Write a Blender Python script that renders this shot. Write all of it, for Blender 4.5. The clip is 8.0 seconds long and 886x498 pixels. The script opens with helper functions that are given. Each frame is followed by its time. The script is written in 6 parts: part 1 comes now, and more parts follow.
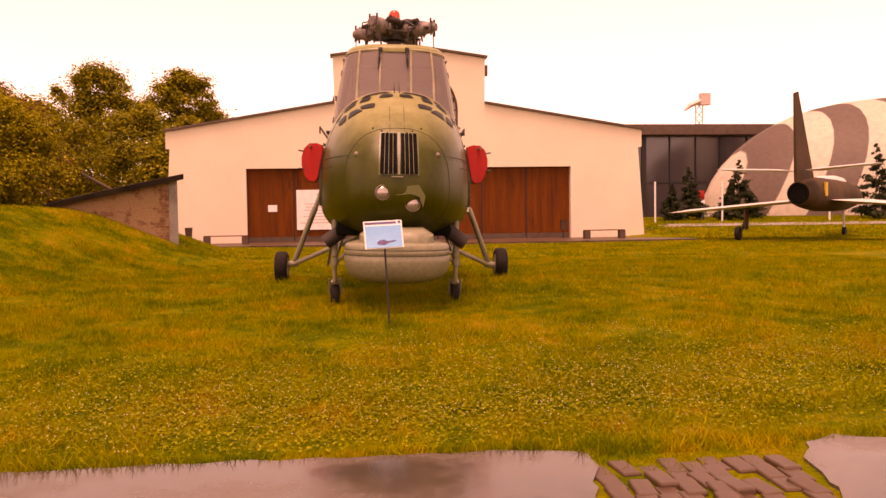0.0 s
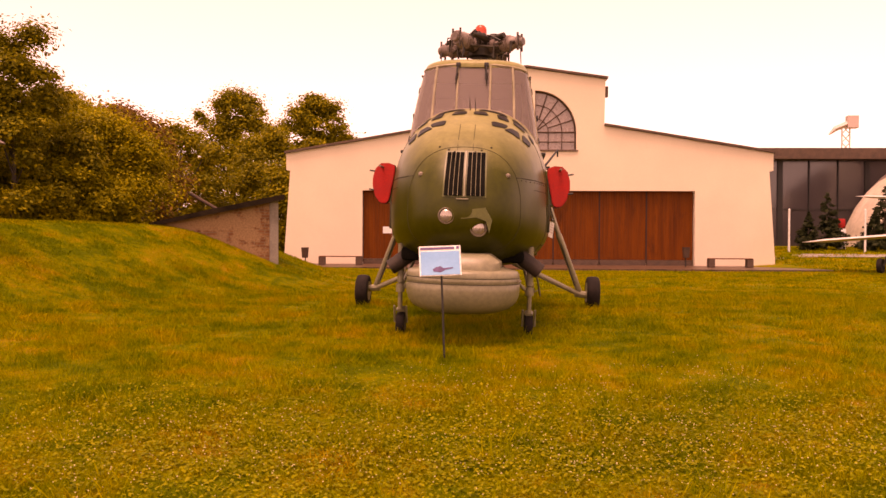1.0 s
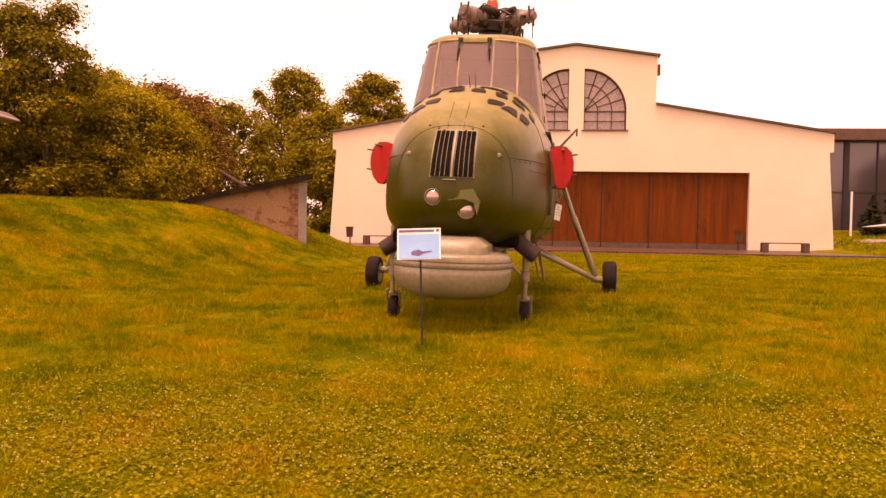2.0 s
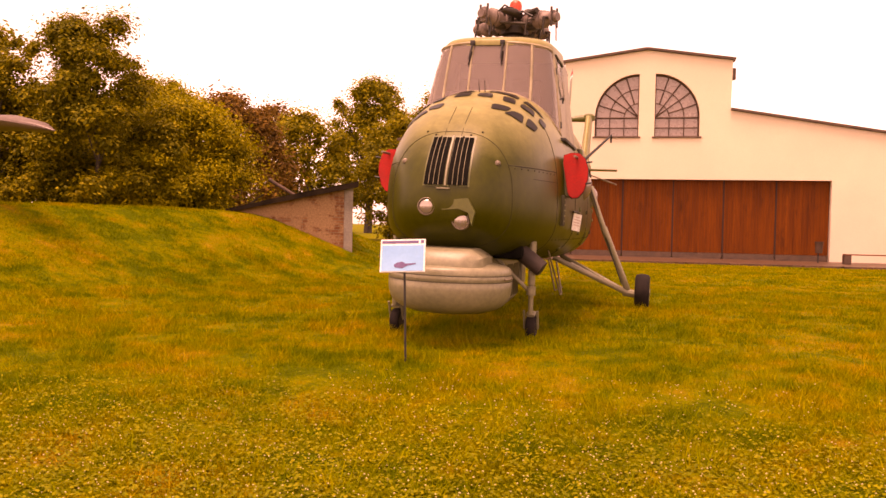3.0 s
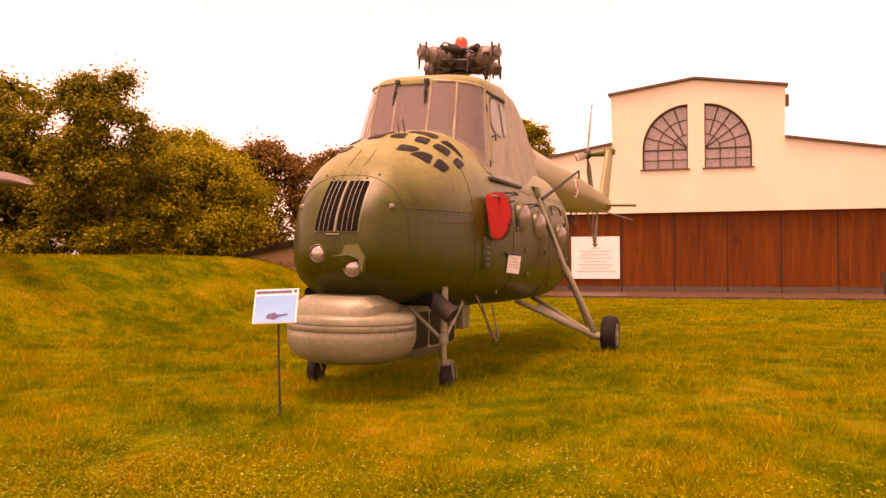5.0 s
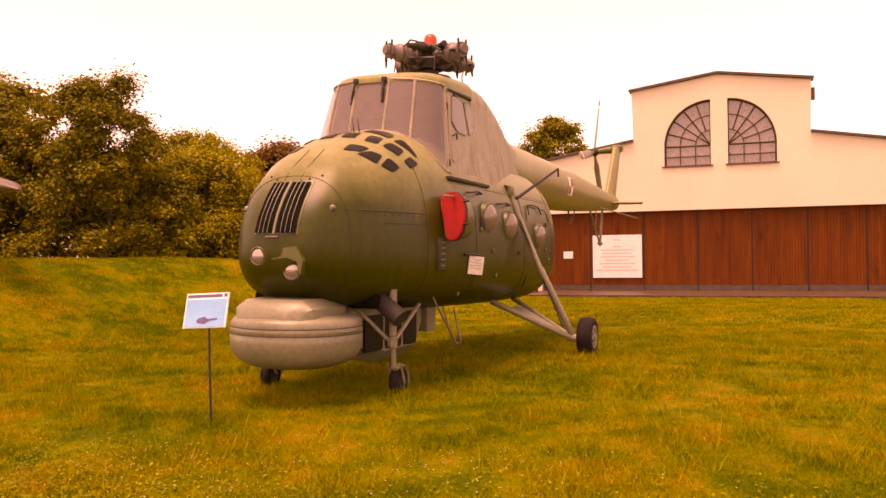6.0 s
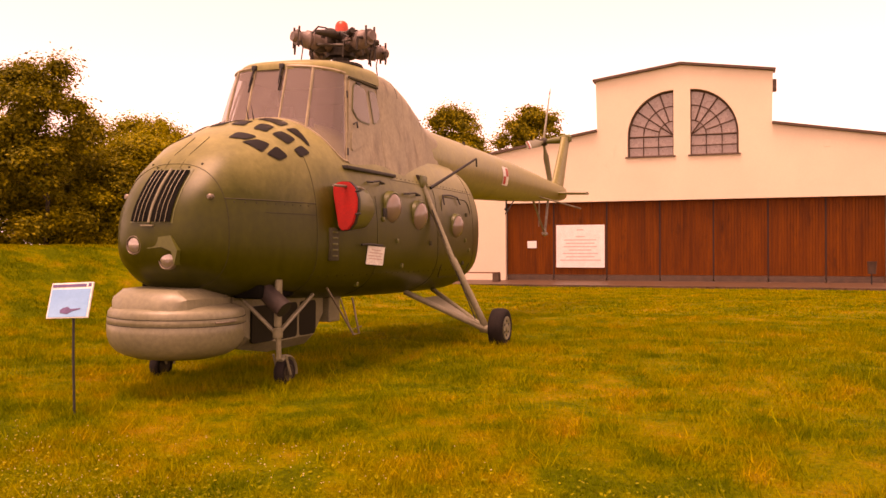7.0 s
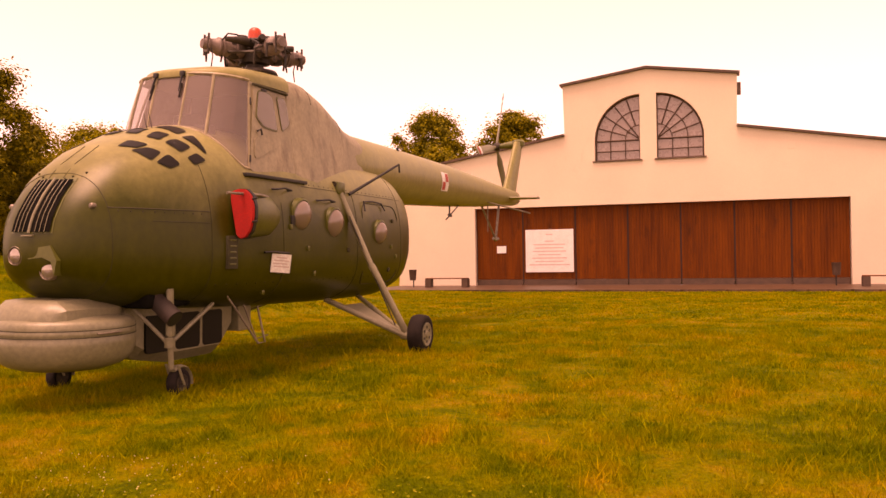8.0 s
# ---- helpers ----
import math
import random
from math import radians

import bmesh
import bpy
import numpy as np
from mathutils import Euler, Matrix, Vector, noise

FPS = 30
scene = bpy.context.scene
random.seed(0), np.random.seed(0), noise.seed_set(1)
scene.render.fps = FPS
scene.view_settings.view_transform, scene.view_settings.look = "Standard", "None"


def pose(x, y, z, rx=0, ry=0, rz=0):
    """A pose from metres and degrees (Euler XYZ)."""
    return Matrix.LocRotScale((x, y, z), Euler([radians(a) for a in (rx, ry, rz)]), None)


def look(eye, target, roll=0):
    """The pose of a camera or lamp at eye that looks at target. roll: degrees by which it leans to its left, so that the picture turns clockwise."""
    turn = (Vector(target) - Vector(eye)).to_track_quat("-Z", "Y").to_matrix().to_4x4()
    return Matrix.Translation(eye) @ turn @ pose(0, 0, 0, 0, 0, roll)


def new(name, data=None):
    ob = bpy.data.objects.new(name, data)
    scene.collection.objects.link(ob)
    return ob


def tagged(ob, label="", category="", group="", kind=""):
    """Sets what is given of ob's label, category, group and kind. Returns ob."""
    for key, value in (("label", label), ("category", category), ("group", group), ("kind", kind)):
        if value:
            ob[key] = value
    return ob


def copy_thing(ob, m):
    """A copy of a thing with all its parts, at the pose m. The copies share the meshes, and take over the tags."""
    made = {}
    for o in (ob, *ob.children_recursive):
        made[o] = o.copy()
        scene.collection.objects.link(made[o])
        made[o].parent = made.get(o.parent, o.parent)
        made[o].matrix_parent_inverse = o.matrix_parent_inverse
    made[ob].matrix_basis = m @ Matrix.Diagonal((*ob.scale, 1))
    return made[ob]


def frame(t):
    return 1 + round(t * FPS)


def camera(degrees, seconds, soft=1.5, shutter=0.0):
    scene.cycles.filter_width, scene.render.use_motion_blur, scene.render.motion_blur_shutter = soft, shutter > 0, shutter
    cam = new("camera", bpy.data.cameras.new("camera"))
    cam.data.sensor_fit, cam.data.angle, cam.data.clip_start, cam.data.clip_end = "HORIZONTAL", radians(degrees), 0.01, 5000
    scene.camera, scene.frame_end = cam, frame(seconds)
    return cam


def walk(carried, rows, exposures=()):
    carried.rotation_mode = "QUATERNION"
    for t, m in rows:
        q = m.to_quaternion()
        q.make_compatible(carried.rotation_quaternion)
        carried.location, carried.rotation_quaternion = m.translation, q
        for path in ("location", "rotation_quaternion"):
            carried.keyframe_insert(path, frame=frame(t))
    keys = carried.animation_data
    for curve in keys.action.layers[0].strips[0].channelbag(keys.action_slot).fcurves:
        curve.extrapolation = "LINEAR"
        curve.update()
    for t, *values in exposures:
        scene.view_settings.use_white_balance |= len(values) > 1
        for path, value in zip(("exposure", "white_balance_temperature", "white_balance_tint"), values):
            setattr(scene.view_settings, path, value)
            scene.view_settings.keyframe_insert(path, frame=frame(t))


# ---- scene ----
cam = camera(55.4, 8.0)
PATH = [
    (0, (-0.109, 0.219, 1.151), (0.107, 2.205, 1.072), -0.8),
    (0.5, (0.233, 0.591, 1.172), (0.302, 2.589, 1.123), 1.1),
    (1, (0.645, 0.945, 1.172), (0.56, 2.943, 1.149), 0.3),
    (1.5, (1.029, 1.063, 1.181), (0.766, 3.042, 1.076), 1.7),
    (2, (1.433, 1.357, 1.204), (1.205, 3.342, 1.132), 0.9),
    (2.2, (1.614, 1.497, 1.201), (1.324, 3.475, 1.139), 0.6),
    (3.3, (2.558, 2.044, 1.257), (2.111, 3.993, 1.21), 0.8),
    (3.5, (2.744, 2.118, 1.245), (2.276, 4.062, 1.228), 0.1),
    (4, (3.219, 2.301, 1.282), (2.699, 4.232, 1.243), 0.1),
    (4.5, (3.645, 2.544, 1.329), (3.116, 4.473, 1.337), -0.4),
    (4.7, (3.811, 2.644, 1.333), (3.246, 4.562, 1.373), -0.4),
    (5.8, (4.682, 3.224, 1.367), (3.988, 5.1, 1.367), -0.3),
    (6, (4.869, 3.307, 1.359), (4.164, 5.178, 1.39), -0.6),
    (6.5, (5.338, 3.472, 1.363), (4.573, 5.32, 1.336), -0.2),
    (7, (5.781, 3.736, 1.377), (5.112, 5.62, 1.38), -0.2),
    (7.5, (6.218, 3.932, 1.357), (5.507, 5.801, 1.407), -1.1),
    (8, (6.687, 4.119, 1.37), (6.042, 6.012, 1.387), -0.9),
]
EXPOSURE = [(t, s, 13200, 74) for t, s in ((0.0, 1.26), (1.0, 1.28), (2.0, 1.46), (3.5, 1.64), (4.2, 1.62), (4.7, 1.58), (6.0, 1.48), (6.5, 1.38), (7.0, 1.40), (8.0, 1.30))]
walk(cam, [(t, look(eye, target, roll)) for t, eye, target, roll in PATH], EXPOSURE)

# ---- sky and sun: an overcast summer afternoon ----
world = bpy.data.worlds.new("overcast_sky")
scene.world = world
world.use_nodes = True
wn = world.node_tree
sky = wn.nodes.new("ShaderNodeTexSky")
sky.sky_type, sky.sun_disc = "NISHITA", False
sky.sun_elevation, sky.sun_rotation = radians(66), radians(200)
sky.dust_density, sky.air_density = 0.8, 1.0
grey = wn.nodes.new("ShaderNodeHueSaturation")
grey.inputs["Saturation"].default_value = 0.12
wn.links.new(sky.outputs[0], grey.inputs["Color"])
wn.links.new(grey.outputs[0], wn.nodes["Background"].inputs["Color"])
wn.nodes["Background"].inputs["Strength"].default_value = 0.110
sun_data = bpy.data.lights.new("sun", "SUN")
sun_data.energy, sun_data.angle, sun_data.color = 1.5, radians(28), (1.0, 0.95, 0.88)
sun = new("sun", sun_data)
sun.matrix_world = look((-2, -4.5, 20), (0, 0, 0))

# ---- materials ----
def material(name, rough=0.6, metal=0.0, spec=0.5):
    m = bpy.data.materials.new(name)
    m.use_nodes = True
    b = m.node_tree.nodes["Principled BSDF"]
    b.inputs["Roughness"].default_value = rough
    b.inputs["Metallic"].default_value = metal
    b.inputs["Specular IOR Level"].default_value = spec
    return m, m.node_tree, b


def ramp_node(nt, stops):
    r = nt.nodes.new("ShaderNodeValToRGB")
    e = r.color_ramp.elements
    while len(e) < len(stops):
        e.new(0.5)
    for el, (pos, col) in zip(e, stops):
        el.position = pos
        el.color = (*col, 1)
    return r


def noise_node(nt, scale, detail=4.0, rough=0.55, coord="Object", stretch=None):
    tc = nt.nodes.new("ShaderNodeTexCoord")
    n = nt.nodes.new("ShaderNodeTexNoise")
    n.inputs["Scale"].default_value = scale
    n.inputs["Detail"].default_value = detail
    n.inputs["Roughness"].default_value = rough
    if stretch:
        mp = nt.nodes.new("ShaderNodeMapping")
        mp.inputs["Scale"].default_value = stretch
        nt.links.new(tc.outputs[coord], mp.inputs["Vector"])
        nt.links.new(mp.outputs[0], n.inputs["Vector"])
    else:
        nt.links.new(tc.outputs[coord], n.inputs["Vector"])
    return n


def mix_node(nt, kind, fac, a, b):
    m = nt.nodes.new("ShaderNodeMix")
    m.data_type, m.blend_type = "RGBA", kind
    if isinstance(fac, float):
        m.inputs["Factor"].default_value = fac
    else:
        nt.links.new(fac, m.inputs["Factor"])
    for sock, val in ((m.inputs["A"], a), (m.inputs["B"], b)):
        if isinstance(val, tuple):
            sock.default_value = (*val, 1)
        else:
            nt.links.new(val, sock)
    return m.outputs["Result"]


def bump(nt, bsdf, height, strength=0.2, dist=0.01):
    b = nt.nodes.new("ShaderNodeBump")
    b.inputs["Strength"].default_value = strength
    b.inputs["Distance"].default_value = dist
    nt.links.new(height, b.inputs["Height"])
    nt.links.new(b.outputs[0], bsdf.inputs["Normal"])


def worn(name, dark, light, scale=2.0, fine=30.0, rough=0.6, metal=0.0, spec=0.5, stretch=None, relief=0.1, dist=0.005, dirt=None, dirt_at=0.6, grain=0.2):
    """A surface of two shades with a broad and a fine variation, and stains if dirt is given."""
    m, nt, b = material(name, rough, metal, spec)
    n1, n2 = noise_node(nt, scale, 5, 0.6, stretch=stretch), noise_node(nt, fine, 3, 0.6, stretch=stretch)
    r1 = ramp_node(nt, [(0.3, dark), (0.7, light)])
    nt.links.new(n1.outputs[0], r1.inputs[0])
    r2 = ramp_node(nt, [(0.3, (1 - grain,) * 3), (0.7, (1 + grain / 2,) * 3)])
    nt.links.new(n2.outputs[0], r2.inputs[0])
    col = mix_node(nt, "MULTIPLY", 1.0, r1.outputs[0], r2.outputs[0])
    if dirt:
        n3 = noise_node(nt, scale * 1.7, 6, 0.7, stretch=(1, 1, 0.35))
        r3 = ramp_node(nt, [(dirt_at - 0.08, (0, 0, 0)), (dirt_at + 0.1, (1, 1, 1))])
        nt.links.new(n3.outputs[0], r3.inputs[0])
        col = mix_node(nt, "MIX", r3.outputs[0], col, dirt)
    nt.links.new(col, b.inputs["Base Color"])
    rr = nt.nodes.new("ShaderNodeMapRange")
    rr.inputs["To Min"].default_value, rr.inputs["To Max"].default_value = max(0.02, rough - 0.12), min(1.0, rough + 0.15)
    nt.links.new(n1.outputs[0], rr.inputs["Value"])
    nt.links.new(rr.outputs[0], b.inputs["Roughness"])
    if relief:
        bump(nt, b, n2.outputs[0], relief, dist)
    return m


M_OLIVE = worn("olive_paint", (0.068, 0.078, 0.012), (0.105, 0.108, 0.022), 1.3, 22, 0.36, dirt=(0.13, 0.10, 0.04), dirt_at=0.70, relief=0.025)
M_FADED = worn("faded_olive_paint", (0.22, 0.185, 0.105), (0.38, 0.315, 0.205), 1.8, 18, 0.45, dirt=(0.13, 0.09, 0.045), dirt_at=0.60, relief=0.05)
# hull paint: sky light above and shade below painted in by height, streaked with wear
M_HULL, _nt, _b = material("weathered_olive_top_lit", 0.36, 0, 0.24)
_n1, _n2, _n3 = noise_node(_nt, 0.9, 6, 0.65), noise_node(_nt, 14, 4, 0.6), noise_node(_nt, 3.0, 5, 0.7, stretch=(1, 1, 0.25))
_sep = _nt.nodes.new("ShaderNodeSeparateXYZ")
_tc = _nt.nodes.new("ShaderNodeTexCoord")
_nt.links.new(_tc.outputs["Object"], _sep.inputs[0])
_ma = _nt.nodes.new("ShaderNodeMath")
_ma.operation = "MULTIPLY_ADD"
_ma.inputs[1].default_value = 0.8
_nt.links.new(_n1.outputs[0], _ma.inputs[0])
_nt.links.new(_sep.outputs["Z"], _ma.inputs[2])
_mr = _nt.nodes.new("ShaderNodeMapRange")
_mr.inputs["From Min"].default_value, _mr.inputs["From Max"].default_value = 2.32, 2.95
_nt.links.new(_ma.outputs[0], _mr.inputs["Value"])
# shaded green for the flanks and belly, sky-lit pale olive for the top
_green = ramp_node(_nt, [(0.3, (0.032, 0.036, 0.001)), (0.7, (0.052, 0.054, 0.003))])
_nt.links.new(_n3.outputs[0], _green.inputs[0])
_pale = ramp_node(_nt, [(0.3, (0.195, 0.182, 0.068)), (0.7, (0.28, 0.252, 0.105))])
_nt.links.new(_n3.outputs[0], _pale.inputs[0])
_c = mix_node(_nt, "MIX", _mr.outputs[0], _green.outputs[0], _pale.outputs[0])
_fine = ramp_node(_nt, [(0.3, (0.85, 0.85, 0.85)), (0.7, (1.08, 1.08, 1.08))])
_nt.links.new(_n2.outputs[0], _fine.inputs[0])
_nt.links.new(mix_node(_nt, "MULTIPLY", 1.0, _c, _fine.outputs[0]), _b.inputs["Base Color"])
_rr = _nt.nodes.new("ShaderNodeMapRange")
_rr.inputs["To Min"].default_value, _rr.inputs["To Max"].default_value = 0.24, 0.46
_nt.links.new(_n3.outputs[0], _rr.inputs["Value"])
_nt.links.new(_rr.outputs[0], _b.inputs["Roughness"])
bump(_nt, _b, _n2.outputs[0], 0.02, 0.004)
M_PODGREY = worn("grey_green_paint", (0.18, 0.167, 0.10), (0.245, 0.225, 0.145), 1.5, 20, 0.4, dirt=(0.14, 0.12, 0.07), dirt_at=0.7, relief=0.04)
M_BLACK = worn("black_metal", (0.008, 0.008, 0.008), (0.02, 0.018, 0.015), 4, 40, 0.55)
M_SEAM = worn("dark_panel_gap", (0.025, 0.024, 0.008), (0.045, 0.04, 0.015), 6, 40, 0.8)
M_GRILLE = worn("matt_black_mesh", (0.004, 0.004, 0.003), (0.010, 0.009, 0.007), 6, 60, 0.95, spec=0.05)
M_SOOT = worn("sooty_pipe", (0.012, 0.008, 0.006), (0.05, 0.032, 0.024), 5, 30, 0.7, 0.2)
M_STEEL = worn("grey_steel", (0.13, 0.105, 0.075), (0.28, 0.23, 0.18), 7, 40, 0.45, 0.4)
M_GRIP = worn("pinkish_grey_paint", (0.11, 0.075, 0.062), (0.24, 0.18, 0.155), 7, 40, 0.5, 0.1)
M_OILY = worn("oily_dark_metal", (0.018, 0.013, 0.009), (0.06, 0.045, 0.03), 8, 30, 0.5, 0.4)
M_RUBBER = worn("black_rubber", (0.008, 0.006, 0.005), (0.022, 0.016, 0.013), 6, 50, 0.85, spec=0.2)
M_RED = worn("red_canvas", (0.38, 0.010, 0.005), (0.54, 0.018, 0.010), 4, 60, 0.75, relief=0.2)
M_REDLAMP = worn("red_plastic", (0.60, 0.05, 0.02), (0.72, 0.08, 0.03), 6, 40, 0.3)
M_WHITE = worn("white_paint", (0.70, 0.69, 0.66), (0.82, 0.80, 0.78), 3, 30, 0.5)
M_FLAGRED = worn("flag_red_paint", (0.45, 0.03, 0.02), (0.55, 0.05, 0.03), 6, 40, 0.5)
M_PLASTER = worn("cream_plaster", (0.68, 0.565, 0.44), (0.73, 0.615, 0.48), 0.45, 14, 0.9, relief=0.0, grain=0.03, dirt=(0.54, 0.45, 0.34), dirt_at=0.72)
M_ROOFTRIM = worn("dark_roof_edging", (0.055, 0.028, 0.016), (0.11, 0.06, 0.036), 3, 30, 0.6)
M_WOOD = worn("red_brown_boards", (0.095, 0.020, 0.0015), (0.20, 0.047, 0.004), 0.9, 16, 0.6, spec=0.15, stretch=(4, 4, 0.3), relief=0.25, dirt=(0.06, 0.014, 0.002), dirt_at=0.64)
M_SEAMWOOD = worn("dark_wood_gap", (0.02, 0.008, 0.004), (0.04, 0.015, 0.008), 5, 30, 0.8)
M_CONCRETE = worn("weathered_concrete", (0.18, 0.155, 0.13), (0.34, 0.30, 0.25), 1.2, 30, 0.85, relief=0.4, dist=0.01, dirt=(0.12, 0.10, 0.08))
M_BRICKPLASTER, _nt, _b = material("patched_brick_plaster", 0.9, 0, 0.2)
_tc = _nt.nodes.new("ShaderNodeTexCoord")
_sep, _com = _nt.nodes.new("ShaderNodeSeparateXYZ"), _nt.nodes.new("ShaderNodeCombineXYZ")
_nt.links.new(_tc.outputs["Object"], _sep.inputs[0])
_nt.links.new(_sep.outputs["X"], _com.inputs["X"])
_nt.links.new(_sep.outputs["Z"], _com.inputs["Y"])
_br = _nt.nodes.new("ShaderNodeTexBrick")
_nt.links.new(_com.outputs[0], _br.inputs["Vector"])
_br.inputs["Scale"].default_value = 1.0
_br.inputs["Brick Width"].default_value, _br.inputs["Row Height"].default_value, _br.inputs["Mortar Size"].default_value = 0.26, 0.077, 0.008
_br.inputs["Color1"].default_value, _br.inputs["Color2"].default_value, _br.inputs["Mortar"].default_value = (0.16, 0.055, 0.022, 1), (0.27, 0.12, 0.055, 1), (0.20, 0.15, 0.10, 1)
_n1, _n2 = noise_node(_nt, 1.7, 6, 0.7), noise_node(_nt, 24, 4, 0.6)
_r = ramp_node(_nt, [(0.44, (0, 0, 0)), (0.50, (1, 1, 1))])
_nt.links.new(_n1.outputs[0], _r.inputs[0])
_r2 = ramp_node(_nt, [(0.3, (0.24, 0.135, 0.07)), (0.7, (0.38, 0.23, 0.125))])
_nt.links.new(_n2.outputs[0], _r2.inputs[0])
_nt.links.new(mix_node(_nt, "MIX", _r.outputs[0], _br.outputs["Color"], _r2.outputs[0]), _b.inputs["Base Color"])
bump(_nt, _b, _n2.outputs[0], 0.4, 0.015)
M_TARROOF = worn("black_tar_roof", (0.010, 0.007, 0.005), (0.032, 0.022, 0.014), 3, 30, 0.95, spec=0.05, relief=0.4)
M_BARK = worn("tree_bark", (0.035, 0.025, 0.017), (0.10, 0.075, 0.05), 6, 30, 0.9, stretch=(1, 1, 0.3), relief=0.8, dist=0.02)
M_LENS, _nt, _b = material("lamp_glass", 0.12)
_b.inputs["Base Color"].default_value = (0.36, 0.31, 0.275, 1)
_b.inputs["Metallic"].default_value = 0.6


def glass(name, tint, rough=0.06, alpha=0.5, spec=0.9):
    m, nt, b = material(name, rough)
    b.inputs["Base Color"].default_value = (*tint, 1)
    b.inputs["Alpha"].default_value = alpha
    b.inputs["Specular IOR Level"].default_value = spec
    n = noise_node(nt, 3, 5, 0.6)
    r = nt.nodes.new("ShaderNodeMapRange")
    r.inputs["To Min"].default_value, r.inputs["To Max"].default_value = max(0.0, rough - 0.04), rough + 0.2
    nt.links.new(n.outputs[0], r.inputs["Value"])
    nt.links.new(r.outputs[0], b.inputs["Roughness"])
    return m


M_WINDSHIELD = glass("dusty_plexiglass", (0.30, 0.225, 0.20), 0.06, 0.50)
M_DOORPANE = glass("grey_door_plexiglass", (0.34, 0.28, 0.25), 0.08, 0.55)
M_DARKGLASS = glass("dark_plexiglass", (0.012, 0.010, 0.008), 0.30, 1.0, 0.15)
M_PORTGLASS = glass("clouded_plexiglass", (0.19, 0.14, 0.11), 0.12, 1.0)
M_WINDOW = glass("milky_window_glass", (0.27, 0.20, 0.18), 0.2, 1.0)
M_FACADEGLASS = glass("dark_facade_glass", (0.05, 0.042, 0.045), 0.08, 1.0)


def leaf_material(name, a, b, c):
    m, nt, bs = material(name, 0.6, 0, 0.12)
    geo = nt.nodes.new("ShaderNodeNewGeometry")
    r = ramp_node(nt, [(0.0, a), (0.55, b), (1.0, c)])
    nt.links.new(geo.outputs["Random Per Island"], r.inputs[0])
    n = noise_node(nt, 0.35, 3)
    r2 = ramp_node(nt, [(0.3, (0.7, 0.72, 0.7)), (0.7, (1.2, 1.15, 1.05))])
    nt.links.new(n.outputs[0], r2.inputs[0])
    col = mix_node(nt, "MULTIPLY", 1.0, r.outputs[0], r2.outputs[0])
    nt.links.new(col, bs.inputs["Base Color"])
    tr = nt.nodes.new("ShaderNodeBsdfTranslucent")
    nt.links.new(col, tr.inputs["Color"])
    mx = nt.nodes.new("ShaderNodeMixShader")
    mx.inputs[0].default_value = 0.36
    nt.links.new(bs.outputs[0], mx.inputs[1])
    nt.links.new(tr.outputs[0], mx.inputs[2])
    nt.links.new(mx.outputs[0], nt.nodes["Material Output"].inputs[0])
    return m


M_LEAF_YELLOW = leaf_material("yellow_green_leaves", (0.14, 0.135, 0.004), (0.28, 0.235, 0.009), (0.44, 0.345, 0.017))
M_LEAF_GREEN = leaf_material("green_leaves", (0.095, 0.095, 0.005), (0.205, 0.175, 0.009), (0.35, 0.27, 0.016))
M_LEAF_RUSSET = leaf_material("russet_chestnut_leaves", (0.09, 0.05, 0.012), (0.18, 0.095, 0.02), (0.29, 0.15, 0.03))
M_CLOVERLEAF = leaf_material("clover_leaves", (0.15, 0.165, 0.005), (0.22, 0.225, 0.007), (0.32, 0.28, 0.014))
M_NEEDLES = leaf_material("dark_fir_needles", (0.015, 0.022, 0.008), (0.03, 0.04, 0.014), (0.05, 0.055, 0.02))


def turf_shades(nt, extra=None):
    """Broad patches of green, olive and dry straw shared by the soil sheet and the blades."""
    n1 = noise_node(nt, 0.6, 5, 0.6, coord="Object")
    n2 = noise_node(nt, 2.6, 5, 0.65, coord="Object")
    r1 = ramp_node(nt, [(0.42, (0.100, 0.135, 0.004)), (0.48, (0.178, 0.19, 0.006)), (0.55, (0.252, 0.21, 0.009)), (0.62, (0.345, 0.225, 0.018))])
    mixn = nt.nodes.new("ShaderNodeMath")
    mixn.operation = "MULTIPLY_ADD"
    mixn.inputs[1].default_value = 0.55
    nt.links.new(n2.outputs[0], mixn.inputs[0])
    half = nt.nodes.new("ShaderNodeMath")
    half.operation = "MULTIPLY"
    half.inputs[1].default_value = 0.45
    nt.links.new(n1.outputs[0], half.inputs[0])
    nt.links.new(half.outputs[0], mixn.inputs[2])
    nt.links.new(mixn.outputs[0], r1.inputs[0])
    return r1.outputs[0]


M_TURF, _nt, _b = material("mown_turf", 0.95, 0, 0.04)
_c = turf_shades(_nt)
_n = noise_node(_nt, 26, 5, 0.7)
_r = ramp_node(_nt, [(0.3, (0.38, 0.38, 0.33)), (0.7, (0.95, 0.95, 0.95))])
_nt.links.new(_n.outputs[0], _r.inputs[0])
_nt.links.new(mix_node(_nt, "MULTIPLY", 1.0, _c, _r.outputs[0]), _b.inputs["Base Color"])
bump(_nt, _b, _n.outputs[0], 0.8, 0.05)
M_BLADE, _nt, _b = material("grass_blades", 0.7, 0, 0.06)
_c = turf_shades(_nt)
_geo = _nt.nodes.new("ShaderNodeNewGeometry")
_r = ramp_node(_nt, [(0.0, (0.72, 0.76, 0.6)), (0.7, (1.12, 1.12, 0.9)), (1.0, (1.5, 1.4, 1.1))])
_nt.links.new(_geo.outputs["Random Per Island"], _r.inputs[0])
_c = mix_node(_nt, "MULTIPLY", 1.0, _c, _r.outputs[0])
_nt.links.new(_c, _b.inputs["Base Color"])
_t = _nt.nodes.new("ShaderNodeBsdfTranslucent")
_nt.links.new(_c, _t.inputs["Color"])
_m = _nt.nodes.new("ShaderNodeMixShader")
_m.inputs[0].default_value = 0.3
